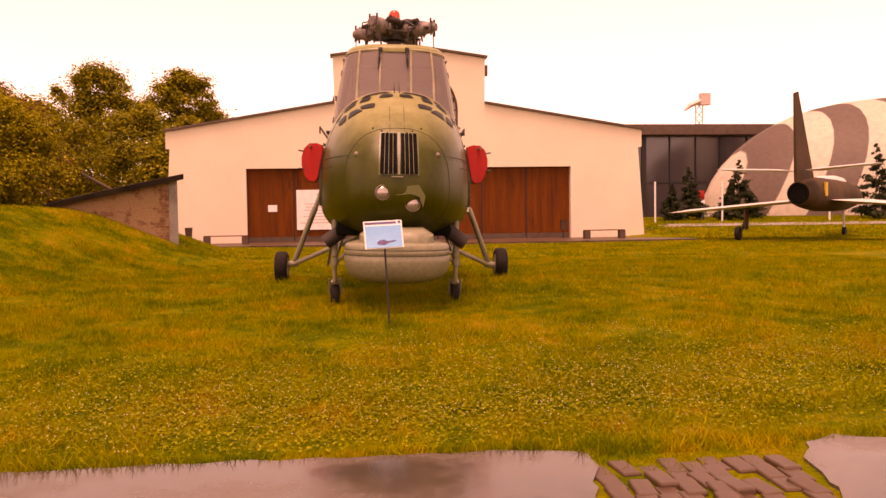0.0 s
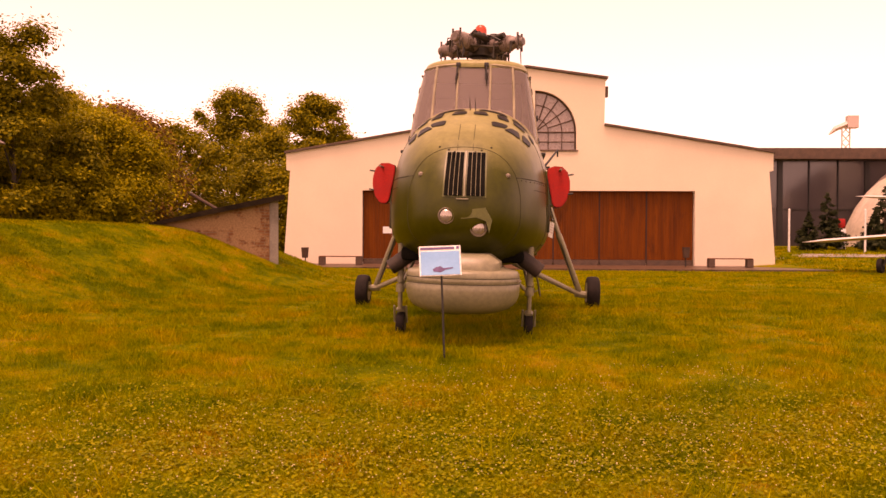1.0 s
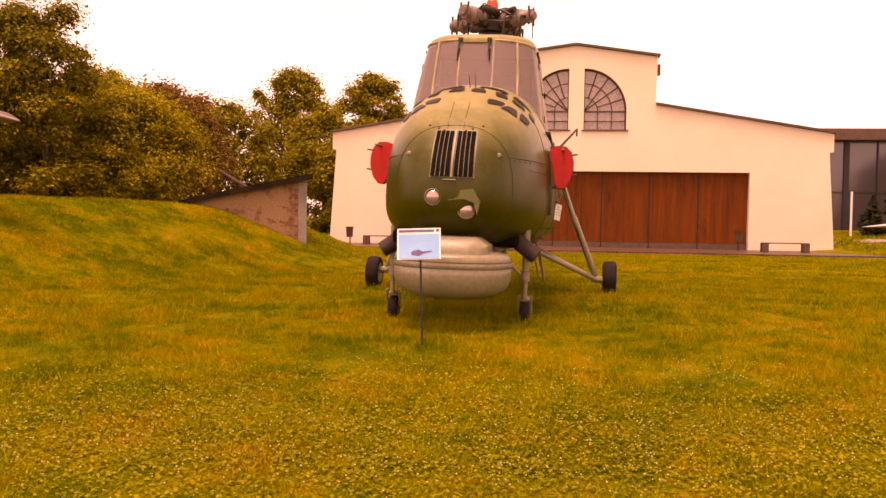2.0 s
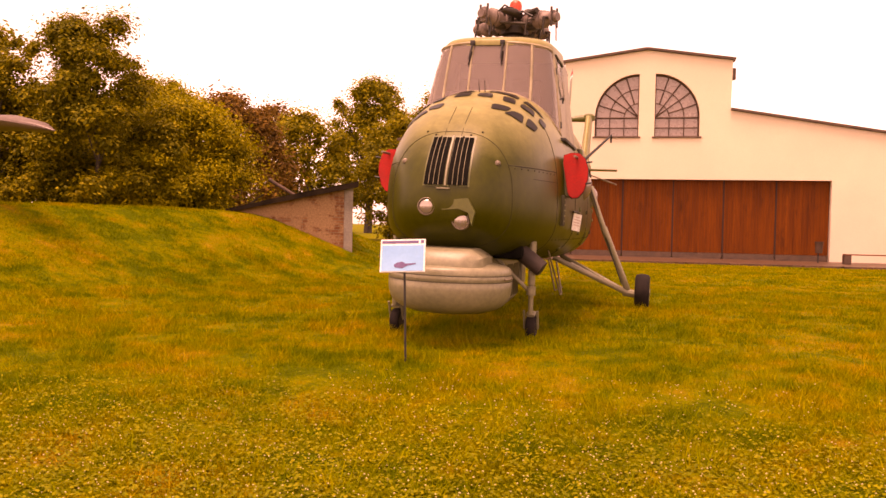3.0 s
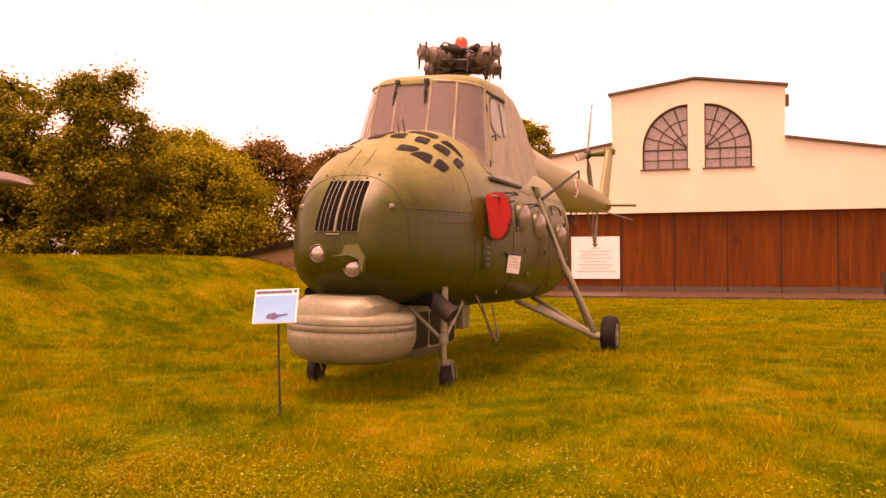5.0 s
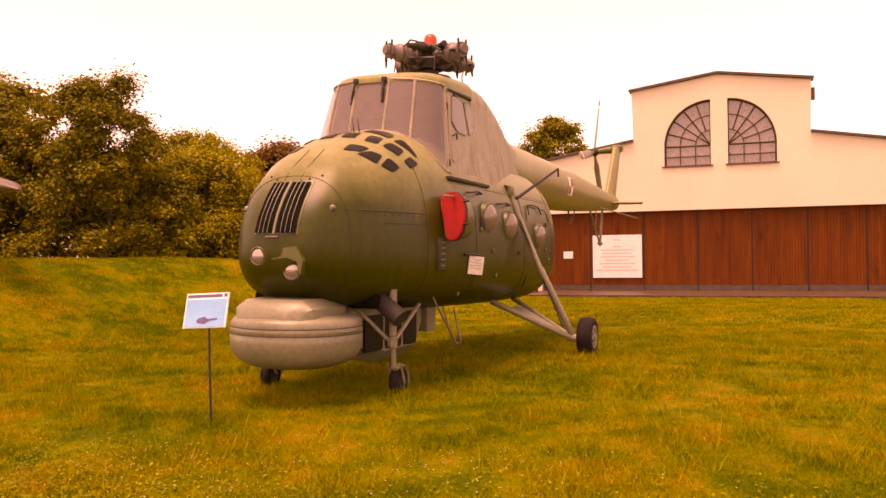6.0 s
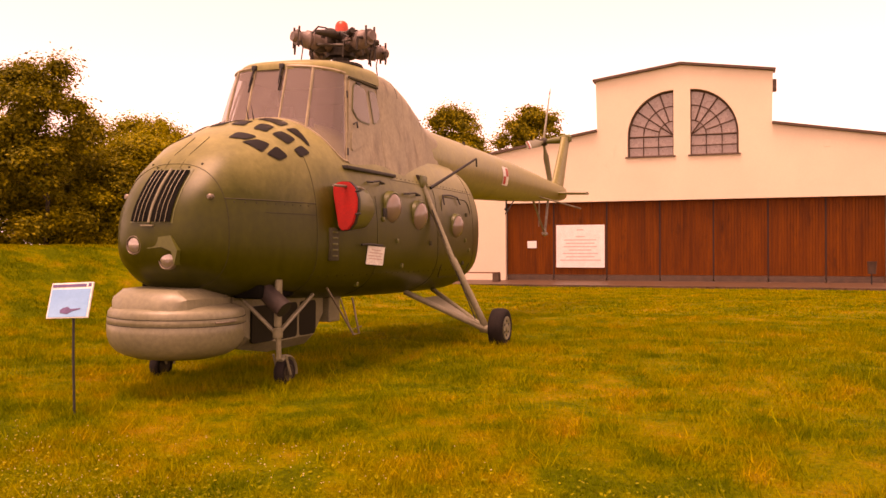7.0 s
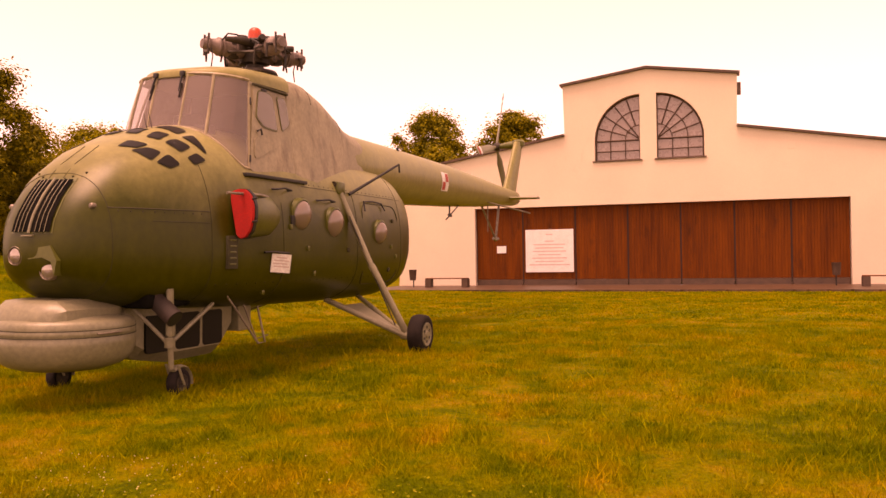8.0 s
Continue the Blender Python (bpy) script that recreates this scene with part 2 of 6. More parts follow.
_nt.links.new(_b.outputs[0], _m.inputs[1])
_nt.links.new(_t.outputs[0], _m.inputs[2])
_nt.links.new(_m.outputs[0], _nt.nodes["Material Output"].inputs[0])
M_CLOVER = worn("clover_blossom", (0.42, 0.36, 0.14), (0.58, 0.50, 0.24), 8, 60, 0.8)

# wet concrete: smooth where the rain stands
M_WETSLAB, _nt, _b = material("wet_concrete", 0.4)
_n1, _n2 = noise_node(_nt, 0.9, 5, 0.6), noise_node(_nt, 28, 4, 0.6)
_r1 = ramp_node(_nt, [(0.38, (0.045, 0.032, 0.022)), (0.62, (0.12, 0.088, 0.068))])
_nt.links.new(_n1.outputs[0], _r1.inputs[0])
_r2 = ramp_node(_nt, [(0.3, (0.8, 0.8, 0.8)), (0.7, (1.1, 1.1, 1.1))])
_nt.links.new(_n2.outputs[0], _r2.inputs[0])
_nt.links.new(mix_node(_nt, "MULTIPLY", 1.0, _r1.outputs[0], _r2.outputs[0]), _b.inputs["Base Color"])
_mr = _nt.nodes.new("ShaderNodeMapRange")
_mr.inputs["From Min"].default_value, _mr.inputs["From Max"].default_value = 0.46, 0.62
_mr.inputs["To Min"].default_value, _mr.inputs["To Max"].default_value = 0.13, 0.42
_nt.links.new(_n1.outputs[0], _mr.inputs["Value"])
_nt.links.new(_mr.outputs[0], _b.inputs["Roughness"])
bump(_nt, _b, _n2.outputs[0], 0.12, 0.004)
M_PAVER = worn("red_brick_paving", (0.05, 0.026, 0.012), (0.12, 0.058, 0.03), 1.2, 16, 0.45, relief=0.3)

M_PURPLE = worn("purple_print", (0.10, 0.06, 0.16), (0.13, 0.08, 0.20), 6, 40, 0.4)
M_SKYBLUE = worn("pale_blue_print", (0.10, 0.34, 0.62), (0.17, 0.46, 0.74), 3, 40, 0.35, grain=0.05)
M_PINKPRINT = worn("pale_pink_print", (0.55, 0.40, 0.38), (0.62, 0.47, 0.44), 6, 40, 0.6)

# ---- mesh helpers ----
def finish(name, bm, mat, smooth=0.0):
    me = bpy.data.meshes.new(name)
    bmesh.ops.recalc_face_normals(bm, faces=bm.faces)
    bm.to_mesh(me)
    bm.free()
    me.materials.append(mat)
    if smooth:
        me.polygons.foreach_set("use_smooth", [True] * len(me.polygons))
        me.set_sharp_from_angle(angle=radians(smooth))
    return me


def thing(name, label, category, m=None, group="", kind=""):
    ob = new(name)
    ob.empty_display_size = 0.2
    if m is not None:
        ob.matrix_world = m
    return tagged(ob, label, category, group, kind)


def part(name, bm, mat, parent, label="", smooth=35.0):
    ob = new(name, finish(name, bm, mat, smooth))
    ob.parent = parent
    return tagged(ob, label)


def solo(name, bm, mat, label, category="", group="", kind="", smooth=35.0, m=None):
    ob = new(name, finish(name, bm, mat, smooth))
    if m is not None:
        ob.matrix_world = m
    return tagged(ob, label, category, group, kind)


def box(bm, lo, hi, bevel=0.0):
    c = [(a + b) / 2 for a, b in zip(lo, hi)]
    s = [abs(b - a) for a, b in zip(lo, hi)]
    g = bmesh.ops.create_cube(bm, size=1.0, matrix=Matrix.LocRotScale(c, None, s))
    if bevel:
        es = list({e for v in g["verts"] for e in v.link_edges})
        bmesh.ops.bevel(bm, geom=es, offset=bevel, segments=2, affect="EDGES", profile=0.5)
    return bm


def ring_faces(bm, a, b):
    n = len(a)
    for i in range(n):
        bm.faces.new((a[i], a[(i + 1) % n], b[(i + 1) % n], b[i]))


def loft(bm, rings, caps=True):
    rows = [[bm.verts.new(p) for p in ring] for ring in rings]
    for a, b in zip(rows, rows[1:]):
        ring_faces(bm, a, b)
    if caps:
        bm.faces.new(rows[0][::-1])
        bm.faces.new(rows[-1])
    return bm


def tube(bm, pts, r, n=8, flat=1.0):
    """A round bar through the points; r is one radius or one for each point."""
    pts = [Vector(p) for p in pts]
    rs = r if isinstance(r, (list, tuple)) else [r] * len(pts)
    rings = []
    side = None
    for i, p in enumerate(pts):
        d = (pts[min(i + 1, len(pts) - 1)] - pts[max(i - 1, 0)]).normalized()
        if side is None:
            side = d.cross(Vector((0, 0, 1)) if abs(d.z) < 0.9 else Vector((0, 1, 0))).normalized()
        else:
            side = (side - d * side.dot(d)).normalized()
        up = side.cross(d)
        rings.append([p + (side * math.cos(k) + up * math.sin(k) * flat) * rs[i] for k in (2 * math.pi * j / n for j in range(n))])
    return loft(bm, rings)


def lathe(bm, profile, m, n=24):
    """Turns (radius, height) pairs about z and places the result with m."""
    rings = [[m @ Vector((max(r, 0.001) * math.cos(k), max(r, 0.001) * math.sin(k), h)) for k in (2 * math.pi * j / n for j in range(n))] for r, h in profile]
    return loft(bm, rings)


def prism(bm, outline, m, depth):
    """A plate: the outline in the x-y plane of m, as thick as depth along its z."""
    a = [bm.verts.new(m @ Vector((x, y, 0))) for x, y in outline]
    b = [bm.verts.new(m @ Vector((x, y, depth))) for x, y in outline]
    bm.faces.new(a[::-1])
    bm.faces.new(b)
    ring_faces(bm, a, b)
    return bm


def fast_mesh(name, verts, faces, mat):
    """A mesh from arrays: verts (n, 3), faces (m, k)."""
    me = bpy.data.meshes.new(name)
    k = faces.shape[1]
    me.vertices.add(len(verts))
    me.vertices.foreach_set("co", np.asarray(verts, np.float32).ravel())
    me.loops.add(faces.size)
    me.loops.foreach_set("vertex_index", faces.astype(np.int32).ravel())
    me.polygons.add(len(faces))
    me.polygons.foreach_set("loop_start", np.arange(0, faces.size, k, dtype=np.int32))
    me.update(calc_edges=True)
    me.materials.append(mat)
    return me


UP = Vector((0, 0, 1))


def smooth(a, b, x):
    t = np.clip((x - a) / (b - a), 0, 1)
    return t * t * (3 - 2 * t)


# ---- ground ----
def ground_z(x, y):
    """Height of the lawn: lower at the path, level at the helicopter, with a grassy mound to the west."""
    z = -0.27 + 0.24 * smooth(5.6, 10.5, y) + 0.06 * smooth(11.0, 15.0, y) - 0.24 * smooth(18, 38, y)
    edge = x + 0.38 * np.clip(21.0 - y, 0, 5)
    hill = 1.47 * smooth(-2.2, -7.3, edge) ** 1.25 * smooth(8.0, 16.0, y) * (1 - 0.95 * smooth(24.5, 34, y))
    rise = 0.95 * smooth(36, 58, y) * smooth(12, 19, x)
    return z + hill + rise


rng = np.random.default_rng(7)


def build_ground():
    xs = np.unique(np.concatenate([np.linspace(-900, -60, 15), np.linspace(-60, -16, 23), np.linspace(-16, 14, 121), np.linspace(14, 60, 24), np.linspace(60, 900, 15)]))
    ys = np.unique(np.concatenate([np.linspace(-300, -8, 12), np.linspace(-8, 30, 153), np.linspace(30, 60, 31), np.linspace(60, 1500, 20)]))
    X, Y = np.meshgrid(xs, ys)
    Z = ground_z(X, Y)
    near = (np.abs(X) < 16) & (Y > 5.4) & (Y < 30)
    Z = Z + np.where(near, 0.012 * np.sin(X * 3.1 + Y * 1.3) * np.sin(Y * 2.7 - X), 0)
    nx, ny = len(xs), len(ys)
    idx = np.arange(nx * ny).reshape(ny, nx)
    f = np.stack([idx[:-1, :-1], idx[:-1, 1:], idx[1:, 1:], idx[1:, :-1]], -1).reshape(-1, 4)
    me = fast_mesh("ground", np.stack([X, Y, Z], -1).reshape(-1, 3), f, M_TURF)
    me.polygons.foreach_set("use_smooth", [True] * len(me.polygons))
    tagged(new("ground", me), "mown lawn of green and straw-coloured grass with a mound", "ground", kind="structure")


build_ground()
# --- helicopter hull: profiles along the hull, from the nose backwards ---
HULL_V = (0.0, 0.02, 0.08, 0.2, 0.45, 0.8, 1.3, 2.0, 3.0, 4.5, 5.6, 6.3, 6.75, 7.0, 7.2, 7.34, 7.4)
HULL_W = (0.02, 0.24, 0.40, 0.54, 0.70, 0.855, 0.98, 1.06, 1.085, 1.08, 1.06, 1.02, 0.96, 0.88, 0.70, 0.42, 0.05)
HULL_TOP = (1.60, 1.70, 1.85, 2.04, 2.32, 2.56, 2.78, 2.94, 2.97, 2.95, 2.91, 2.88, 2.80, 2.70, 2.56, 2.30, 1.95)
HULL_BOT = (1.48, 1.33, 1.21, 1.10, 0.98, 0.90, 0.85, 0.82, 0.78, 0.75, 0.74, 0.74, 0.82, 0.97, 1.22, 1.55, 1.85)
HULL_MID = (1.54, 1.53, 1.52, 1.51, 1.49, 1.47, 1.45, 1.45, 1.45, 1.45, 1.46, 1.50, 1.56, 1.65, 1.76, 1.85, 1.90)


def lerp_at(v, vs, xs):
    return float(np.interp(v, vs, xs))


def hull_half(v, z):
    """Half the hull's width at the station v and the height z."""
    if v <= 0 or v >= 7.4:
        return 0.0
    w, top, bot, mid = (lerp_at(v, HULL_V, q) for q in (HULL_W, HULL_TOP, HULL_BOT, HULL_MID))
    if z >= top or z <= bot:
        return 0.0
    if z >= mid:
        return w * (1 - ((z - mid) / (top - mid)) ** 2.5) ** (1 / 2.5)
    return w * (1 - ((mid - z) / (mid - bot)) ** 2.7) ** (1 / 2.7)


HELI = pose(0.42, 10.35, 0, 0, 1.25, -2.14)
heli = thing("helicopter", "olive-green military transport helicopter with red intake covers, parked on grass", "helicopter", HELI)


def hull_ring(v, n=48, grow=0.0):
    w, top, bot, mid = (lerp_at(v, HULL_V, q) for q in (HULL_W, HULL_TOP, HULL_BOT, HULL_MID))
    out = []
    for j in range(n):
        k = 2 * math.pi * j / n
        c, s = math.cos(k), math.sin(k)
        e = 2 / 2.5 if s >= 0 else 2 / 2.7
        u = math.copysign(abs(c) ** e, c) * (w + grow)
        z = mid + math.copysign(abs(s) ** e, s) * ((top - mid if s >= 0 else mid - bot) + grow)
        out.append((u, v, z))
    return out


def hull_top_z(u, v):
    w, top, mid = (lerp_at(v, HULL_V, q) for q in (HULL_W, HULL_TOP, HULL_MID))
    q = min(abs(u) / w, 1.0)
    return mid + (top - mid) * (1 - q ** 2.5) ** (1 / 2.5)


vs = sorted(set([round(x, 3) for x in HULL_V] + [0.04, 0.13, 0.3, 0.6, 1.0, 1.6, 2.5, 3.5, 4.0, 5.0, 6.0, 6.55, 6.9, 7.1, 7.28]))
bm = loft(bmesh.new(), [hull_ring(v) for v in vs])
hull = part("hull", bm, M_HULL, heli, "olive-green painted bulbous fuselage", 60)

# cockpit: windscreen, side doors and roof cap
def cockpit_point(s, phi):
    """s: 0 at the sill, 1 at the roof; phi: -90 to 90 degrees round the front, 0 at the nose side."""
    w = 0.895 - 0.18 * s
    front, side = 1.88 + 0.17 * s, 2.28 + 0.25 * s
    c, q = math.cos(radians(phi)), math.sin(radians(phi))
    u = w * math.copysign(abs(q) ** 0.8, q)
    v = side - (side - front) * abs(c) ** 0.8
    z0 = hull_top_z(u, v) - 0.01
    z1 = 3.54 - 0.03 * (u / w) ** 2
    return (u, v, z0 + (z1 - z0) * s)


# each pillar: its angle at the sill and at the roof
PILLARS = ((-90, -90), (-33, -41), (-10, -13), (10, 13), (33, 41), (90, 90))
windscreen_frame = bmesh.new()
for a0, a1 in PILLARS:
    tube(windscreen_frame, [cockpit_point(s, a0 + (a1 - a0) * s) for s in (0, 0.25, 0.5, 0.75, 1)], 0.019 if abs(a0) == 33 else 0.015, 6)
for s in (0.0, 1.0):
    tube(windscreen_frame, [cockpit_point(s, a) for a in range(-90, 91, 9)], 0.02, 6)
screen = part("windscreen_frame", windscreen_frame, M_FADED, heli, "olive windscreen frame with five panes")
for (a0, a1), (b0, b1) in zip(PILLARS, PILLARS[1:]):
    pane = bmesh.new()
    grid = [[pane.verts.new(cockpit_point(s, (a0 + (a1 - a0) * s) * (1 - i / 12) + (b0 + (b1 - b0) * s) * i / 12)) for i in range(13)] for s in (0, 0.25, 0.5, 0.75, 1)]
    for r0, r1 in zip(grid, grid[1:]):
        for i in range(12):
            pane.faces.new((r0[i], r0[i + 1], r1[i + 1], r1[i]))
    part("windscreen_pane", pane, M_WINDSHIELD, screen, "dusty tinted windscreen pane")

# roof cap and the gearbox cowl that runs back into the tail boom
COWL_V = (2.02, 2.06, 2.15, 2.3, 2.53, 2.7, 3.2, 3.8, 4.3, 4.8, 5.1, 5.35, 5.7, 6.4, 7.4)
COWL_W = (0.11, 0.29, 0.47, 0.62, 0.715, 0.735, 0.765, 0.78, 0.745, 0.70, 0.66, 0.64, 0.61, 0.50, 0.45)
COWL_TOP = (3.56, 3.595, 3.625, 3.66, 3.70, 3.72, 3.76, 3.775, 3.70, 3.56, 3.46, 3.40, 3.36, 3.23, 3.1)


def cowl_ring(v, bottom, n=24):
    w, top = lerp_at(v, COWL_V, COWL_W), lerp_at(v, COWL_V, COWL_TOP)
    out = []
    square = lerp_at(v, (4.2, 5.4), (0.55, 0.95))
    for j in range(n + 1):
        k = math.pi * j / n
        c, s = math.cos(k), math.sin(k)
        out.append((math.copysign(abs(c) ** square, c) * w, v, top - 0.42 + 0.42 * s ** 0.75 if bottom < top - 0.42 else bottom + (top - bottom) * s ** 0.6))
    wide = w + max(0, (top - 0.42 - bottom)) * 0.16
    return out + [(-wide, v, bottom), (wide, v, bottom)]


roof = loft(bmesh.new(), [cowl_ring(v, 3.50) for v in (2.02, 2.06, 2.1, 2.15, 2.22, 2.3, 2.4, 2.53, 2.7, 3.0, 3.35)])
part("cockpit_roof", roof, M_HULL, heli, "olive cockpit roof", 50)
cowl = loft(bmesh.new(), [cowl_ring(v, 2.2 + 0.45 * max(0, v - 5.0) / 1.4) for v in (3.30, 3.5, 3.8, 4.1, 4.4, 4.65, 4.85, 5.0, 5.15, 5.3, 5.45, 5.7, 6.0, 6.4)])
part("gearbox_cowl", cowl, M_FADED, heli, "faded weathered cowl behind the cockpit", 60)

# tail boom
BOOM = ((4.6, 2.80, 0.50, 0.44), (5.4, 2.80, 0.655, 0.565), (6.4, 2.81, 0.61, 0.555), (7.4, 2.83, 0.55, 0.53), (9.0, 2.855, 0.48, 0.49), (11.0, 2.875, 0.41, 0.44), (13.0, 2.885, 0.33, 0.355), (15.0, 2.90, 0.25, 0.25), (16.0, 2.92, 0.19, 0.22), (16.5, 2.93, 0.12, 0.17), (16.62, 2.93, 0.02, 0.04))
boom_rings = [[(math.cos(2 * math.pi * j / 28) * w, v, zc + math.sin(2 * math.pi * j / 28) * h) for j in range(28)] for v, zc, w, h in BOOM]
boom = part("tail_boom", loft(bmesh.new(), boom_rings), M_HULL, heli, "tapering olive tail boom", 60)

# fin that carries the tail rotor
fin_rings = []
for s in (0, 0.2, 0.4, 0.6, 0.8, 0.95, 1.0):
    vc, z, ch, th = 15.75 + 0.95 * s, 2.95 + 1.55 * s, 0.50 - 0.22 * s, 0.13 - 0.03 * s
    fin_rings.append([(math.cos(k) * th, vc + math.sin(k) * ch, z) for k in (2 * math.pi * j / 16 for j in range(16))])
fin = part("tail_fin", loft(bmesh.new(), fin_rings), M_HULL, heli, "leaning olive tail rotor pylon", 60)


# ---- hangar ----
FACE_Y = 44.73
HANGAR_BASE = -0.4
hangar = thing("hangar", "cream plastered hangar with raised gable and wide wooden doors", "hangar")


def facade_plate(outline, holes, y, thick, mat, name, parent):
    bm = bmesh.new()
    edges = []
    for loop in [outline, *holes]:
        vsl = [bm.verts.new((x, y, z)) for x, z in loop]
        edges += [bm.edges.new((vsl[i], vsl[(i + 1) % len(vsl)])) for i in range(len(vsl))]
    bmesh.ops.triangle_fill(bm, use_beauty=True, use_dissolve=False, edges=edges)
    g = bmesh.ops.extrude_face_region(bm, geom=bm.faces[:])
    bmesh.ops.translate(bm, verts=[q for q in g["geom"] if isinstance(q, bmesh.types.BMVert)], vec=(0, thick, 0))
    return part(name, bm, mat, parent, smooth=0)


DOOR = (-5.44, 11.70, -0.05, 3.71)
ARCH_Z, ARCH_R, SILL_Z = 6.75, 2.13, 5.80


def arch_outline(cx, side):
    """Outline of a half of the arched window; side -1 opens to the west, +1 to the east of cx."""
    pts = [(cx, SILL_Z), (cx, ARCH_Z + ARCH_R)]
    pts += [(cx + side * ARCH_R * math.sin(radians(a)), ARCH_Z + ARCH_R * math.cos(radians(a))) for a in range(6, 91, 6)]
    return pts + [(cx + side * ARCH_R, SILL_Z)]


outline = [(-9.58, HANGAR_BASE), (15.80, HANGAR_BASE), (15.44, 4.73), (15.64, 4.75), (15.64, 5.65), (7.06, 7.06), (7.10, 9.46), (3.06, 10.03), (-0.90, 9.50), (-0.84, 7.08), (-9.44, 5.62), (-9.44, 4.75), (-9.24, 4.73)]
door_hole = [(DOOR[0], HANGAR_BASE + 0.15), (DOOR[1], HANGAR_BASE + 0.15), (DOOR[1], DOOR[3]), (DOOR[0], DOOR[3])]
front_wall = facade_plate(outline, [door_hole, arch_outline(2.74, -1), arch_outline(3.50, 1)], FACE_Y, 0.45, M_PLASTER, "front_wall", hangar)
trim = bmesh.new()
for (x0, z0), (x1, z1) in (((-9.52, 5.62), (-0.84, 7.09)), ((7.06, 7.07), (15.74, 5.65)), ((-1.02, 9.49), (3.06, 10.05)), ((3.06, 10.05), (7.22, 9.46))):
    d = Vector((x1 - x0, 0, z1 - z0))
    m = Matrix.Translation(((x0 + x1) / 2, FACE_Y + 0.2, (z0 + z1) / 2 + 0.05)) @ pose(0, 0, 0, 0, -math.degrees(math.atan2(d.z, d.x)), 0)
    bmesh.ops.create_cube(trim, size=1, matrix=m @ Matrix.Diagonal((d.length, 0.75, 0.11, 1)))
part("roof_edging", trim, M_ROOFTRIM, hangar, "thin dark metal roof edging", 0)
for x0, x1, zt0, zt1 in ((-9.3, -0.7, 5.55, 6.95), (6.9, 15.5, 6.95, 5.55)):
    aisle = prism(bmesh.new(), [(x0, HANGAR_BASE), (x1, HANGAR_BASE), (x1, zt1), (x0, zt0)], Matrix.Translation((0, FACE_Y + 32, 0)) @ pose(0, 0, 0, 90), 31.5)
    part("side_aisle", aisle, M_PLASTER, hangar, smooth=0)
nave = prism(bmesh.new(), [(-0.72, 6.0), (6.94, 6.0), (6.94, 9.35), (3.06, 9.9), (-0.72, 9.35)], Matrix.Translation((0, FACE_Y + 32, 0)) @ pose(0, 0, 0, 90), 31.5)
part("raised_nave", nave, M_ROOFTRIM, hangar, "dark raised nave behind the gable", 0)
# sloping strut of the nave roof, and a rainwater hopper
bm = prism(bmesh.new(), [(-1.72, 7.0), (-0.8, 7.0), (-0.8, 9.3), (-1.05, 9.3)], Matrix.Translation((0, FACE_Y + 15, 0)) @ pose(0, 0, 0, 90), 3.0)
part("nave_strut", bm, M_ROOFTRIM, hangar, "dark sloping strut beside the nave", 0)
part("rain_hopper", box(bmesh.new(), (7.06, FACE_Y + 0.1, 8.55), (7.26, FACE_Y + 0.4, 9.1), 0.02), M_ROOFTRIM, hangar, "dark rainwater hopper", 0)

# seven sliding leaves of vertical boards
SEAMS = (-5.44, -3.05, -0.44, 2.07, 4.50, 6.88, 9.29, 11.70)
for x0, x1 in zip(SEAMS, SEAMS[1:]):
    # one leaf: vertical boards with grooves between them
    n, prof = 18, []
    for i in range(n):
        a, b = x0 + 0.03 + (x1 - x0 - 0.06) * i / n, x0 + 0.03 + (x1 - x0 - 0.06) * (i + 1) / n
        d = 0.006 * ((i * 7) % 3)
        prof += [(a, 0.022), (a + 0.006, d), (b - 0.006, d), (b, 0.022)]
    prof += [(x1 - 0.03, 0.06), (x0 + 0.03, 0.06)]
    leaf = prism(bmesh.new(), prof, Matrix.Translation((0, FACE_Y + 0.30, 0.16)), DOOR[3] - 0.14)
    door = part("sliding_door", leaf, M_WOOD, hangar, "red-brown sliding door of vertical boards", 0)
    gap = box(bmesh.new(), (x0 - 0.03, FACE_Y + 0.27, 0.0), (x0 + 0.03, FACE_Y + 0.37, DOOR[3]))
    part("cover_strip", gap, M_SEAMWOOD, door, "dark cover strip", 0)
    foot = box(bmesh.new(), (x0 + 0.03, FACE_Y + 0.29, -0.3), (x1 - 0.03, FACE_Y + 0.38, 0.15))
    part("kick_plate", foot, M_ROOFTRIM, door, "dark kick plate", 0)

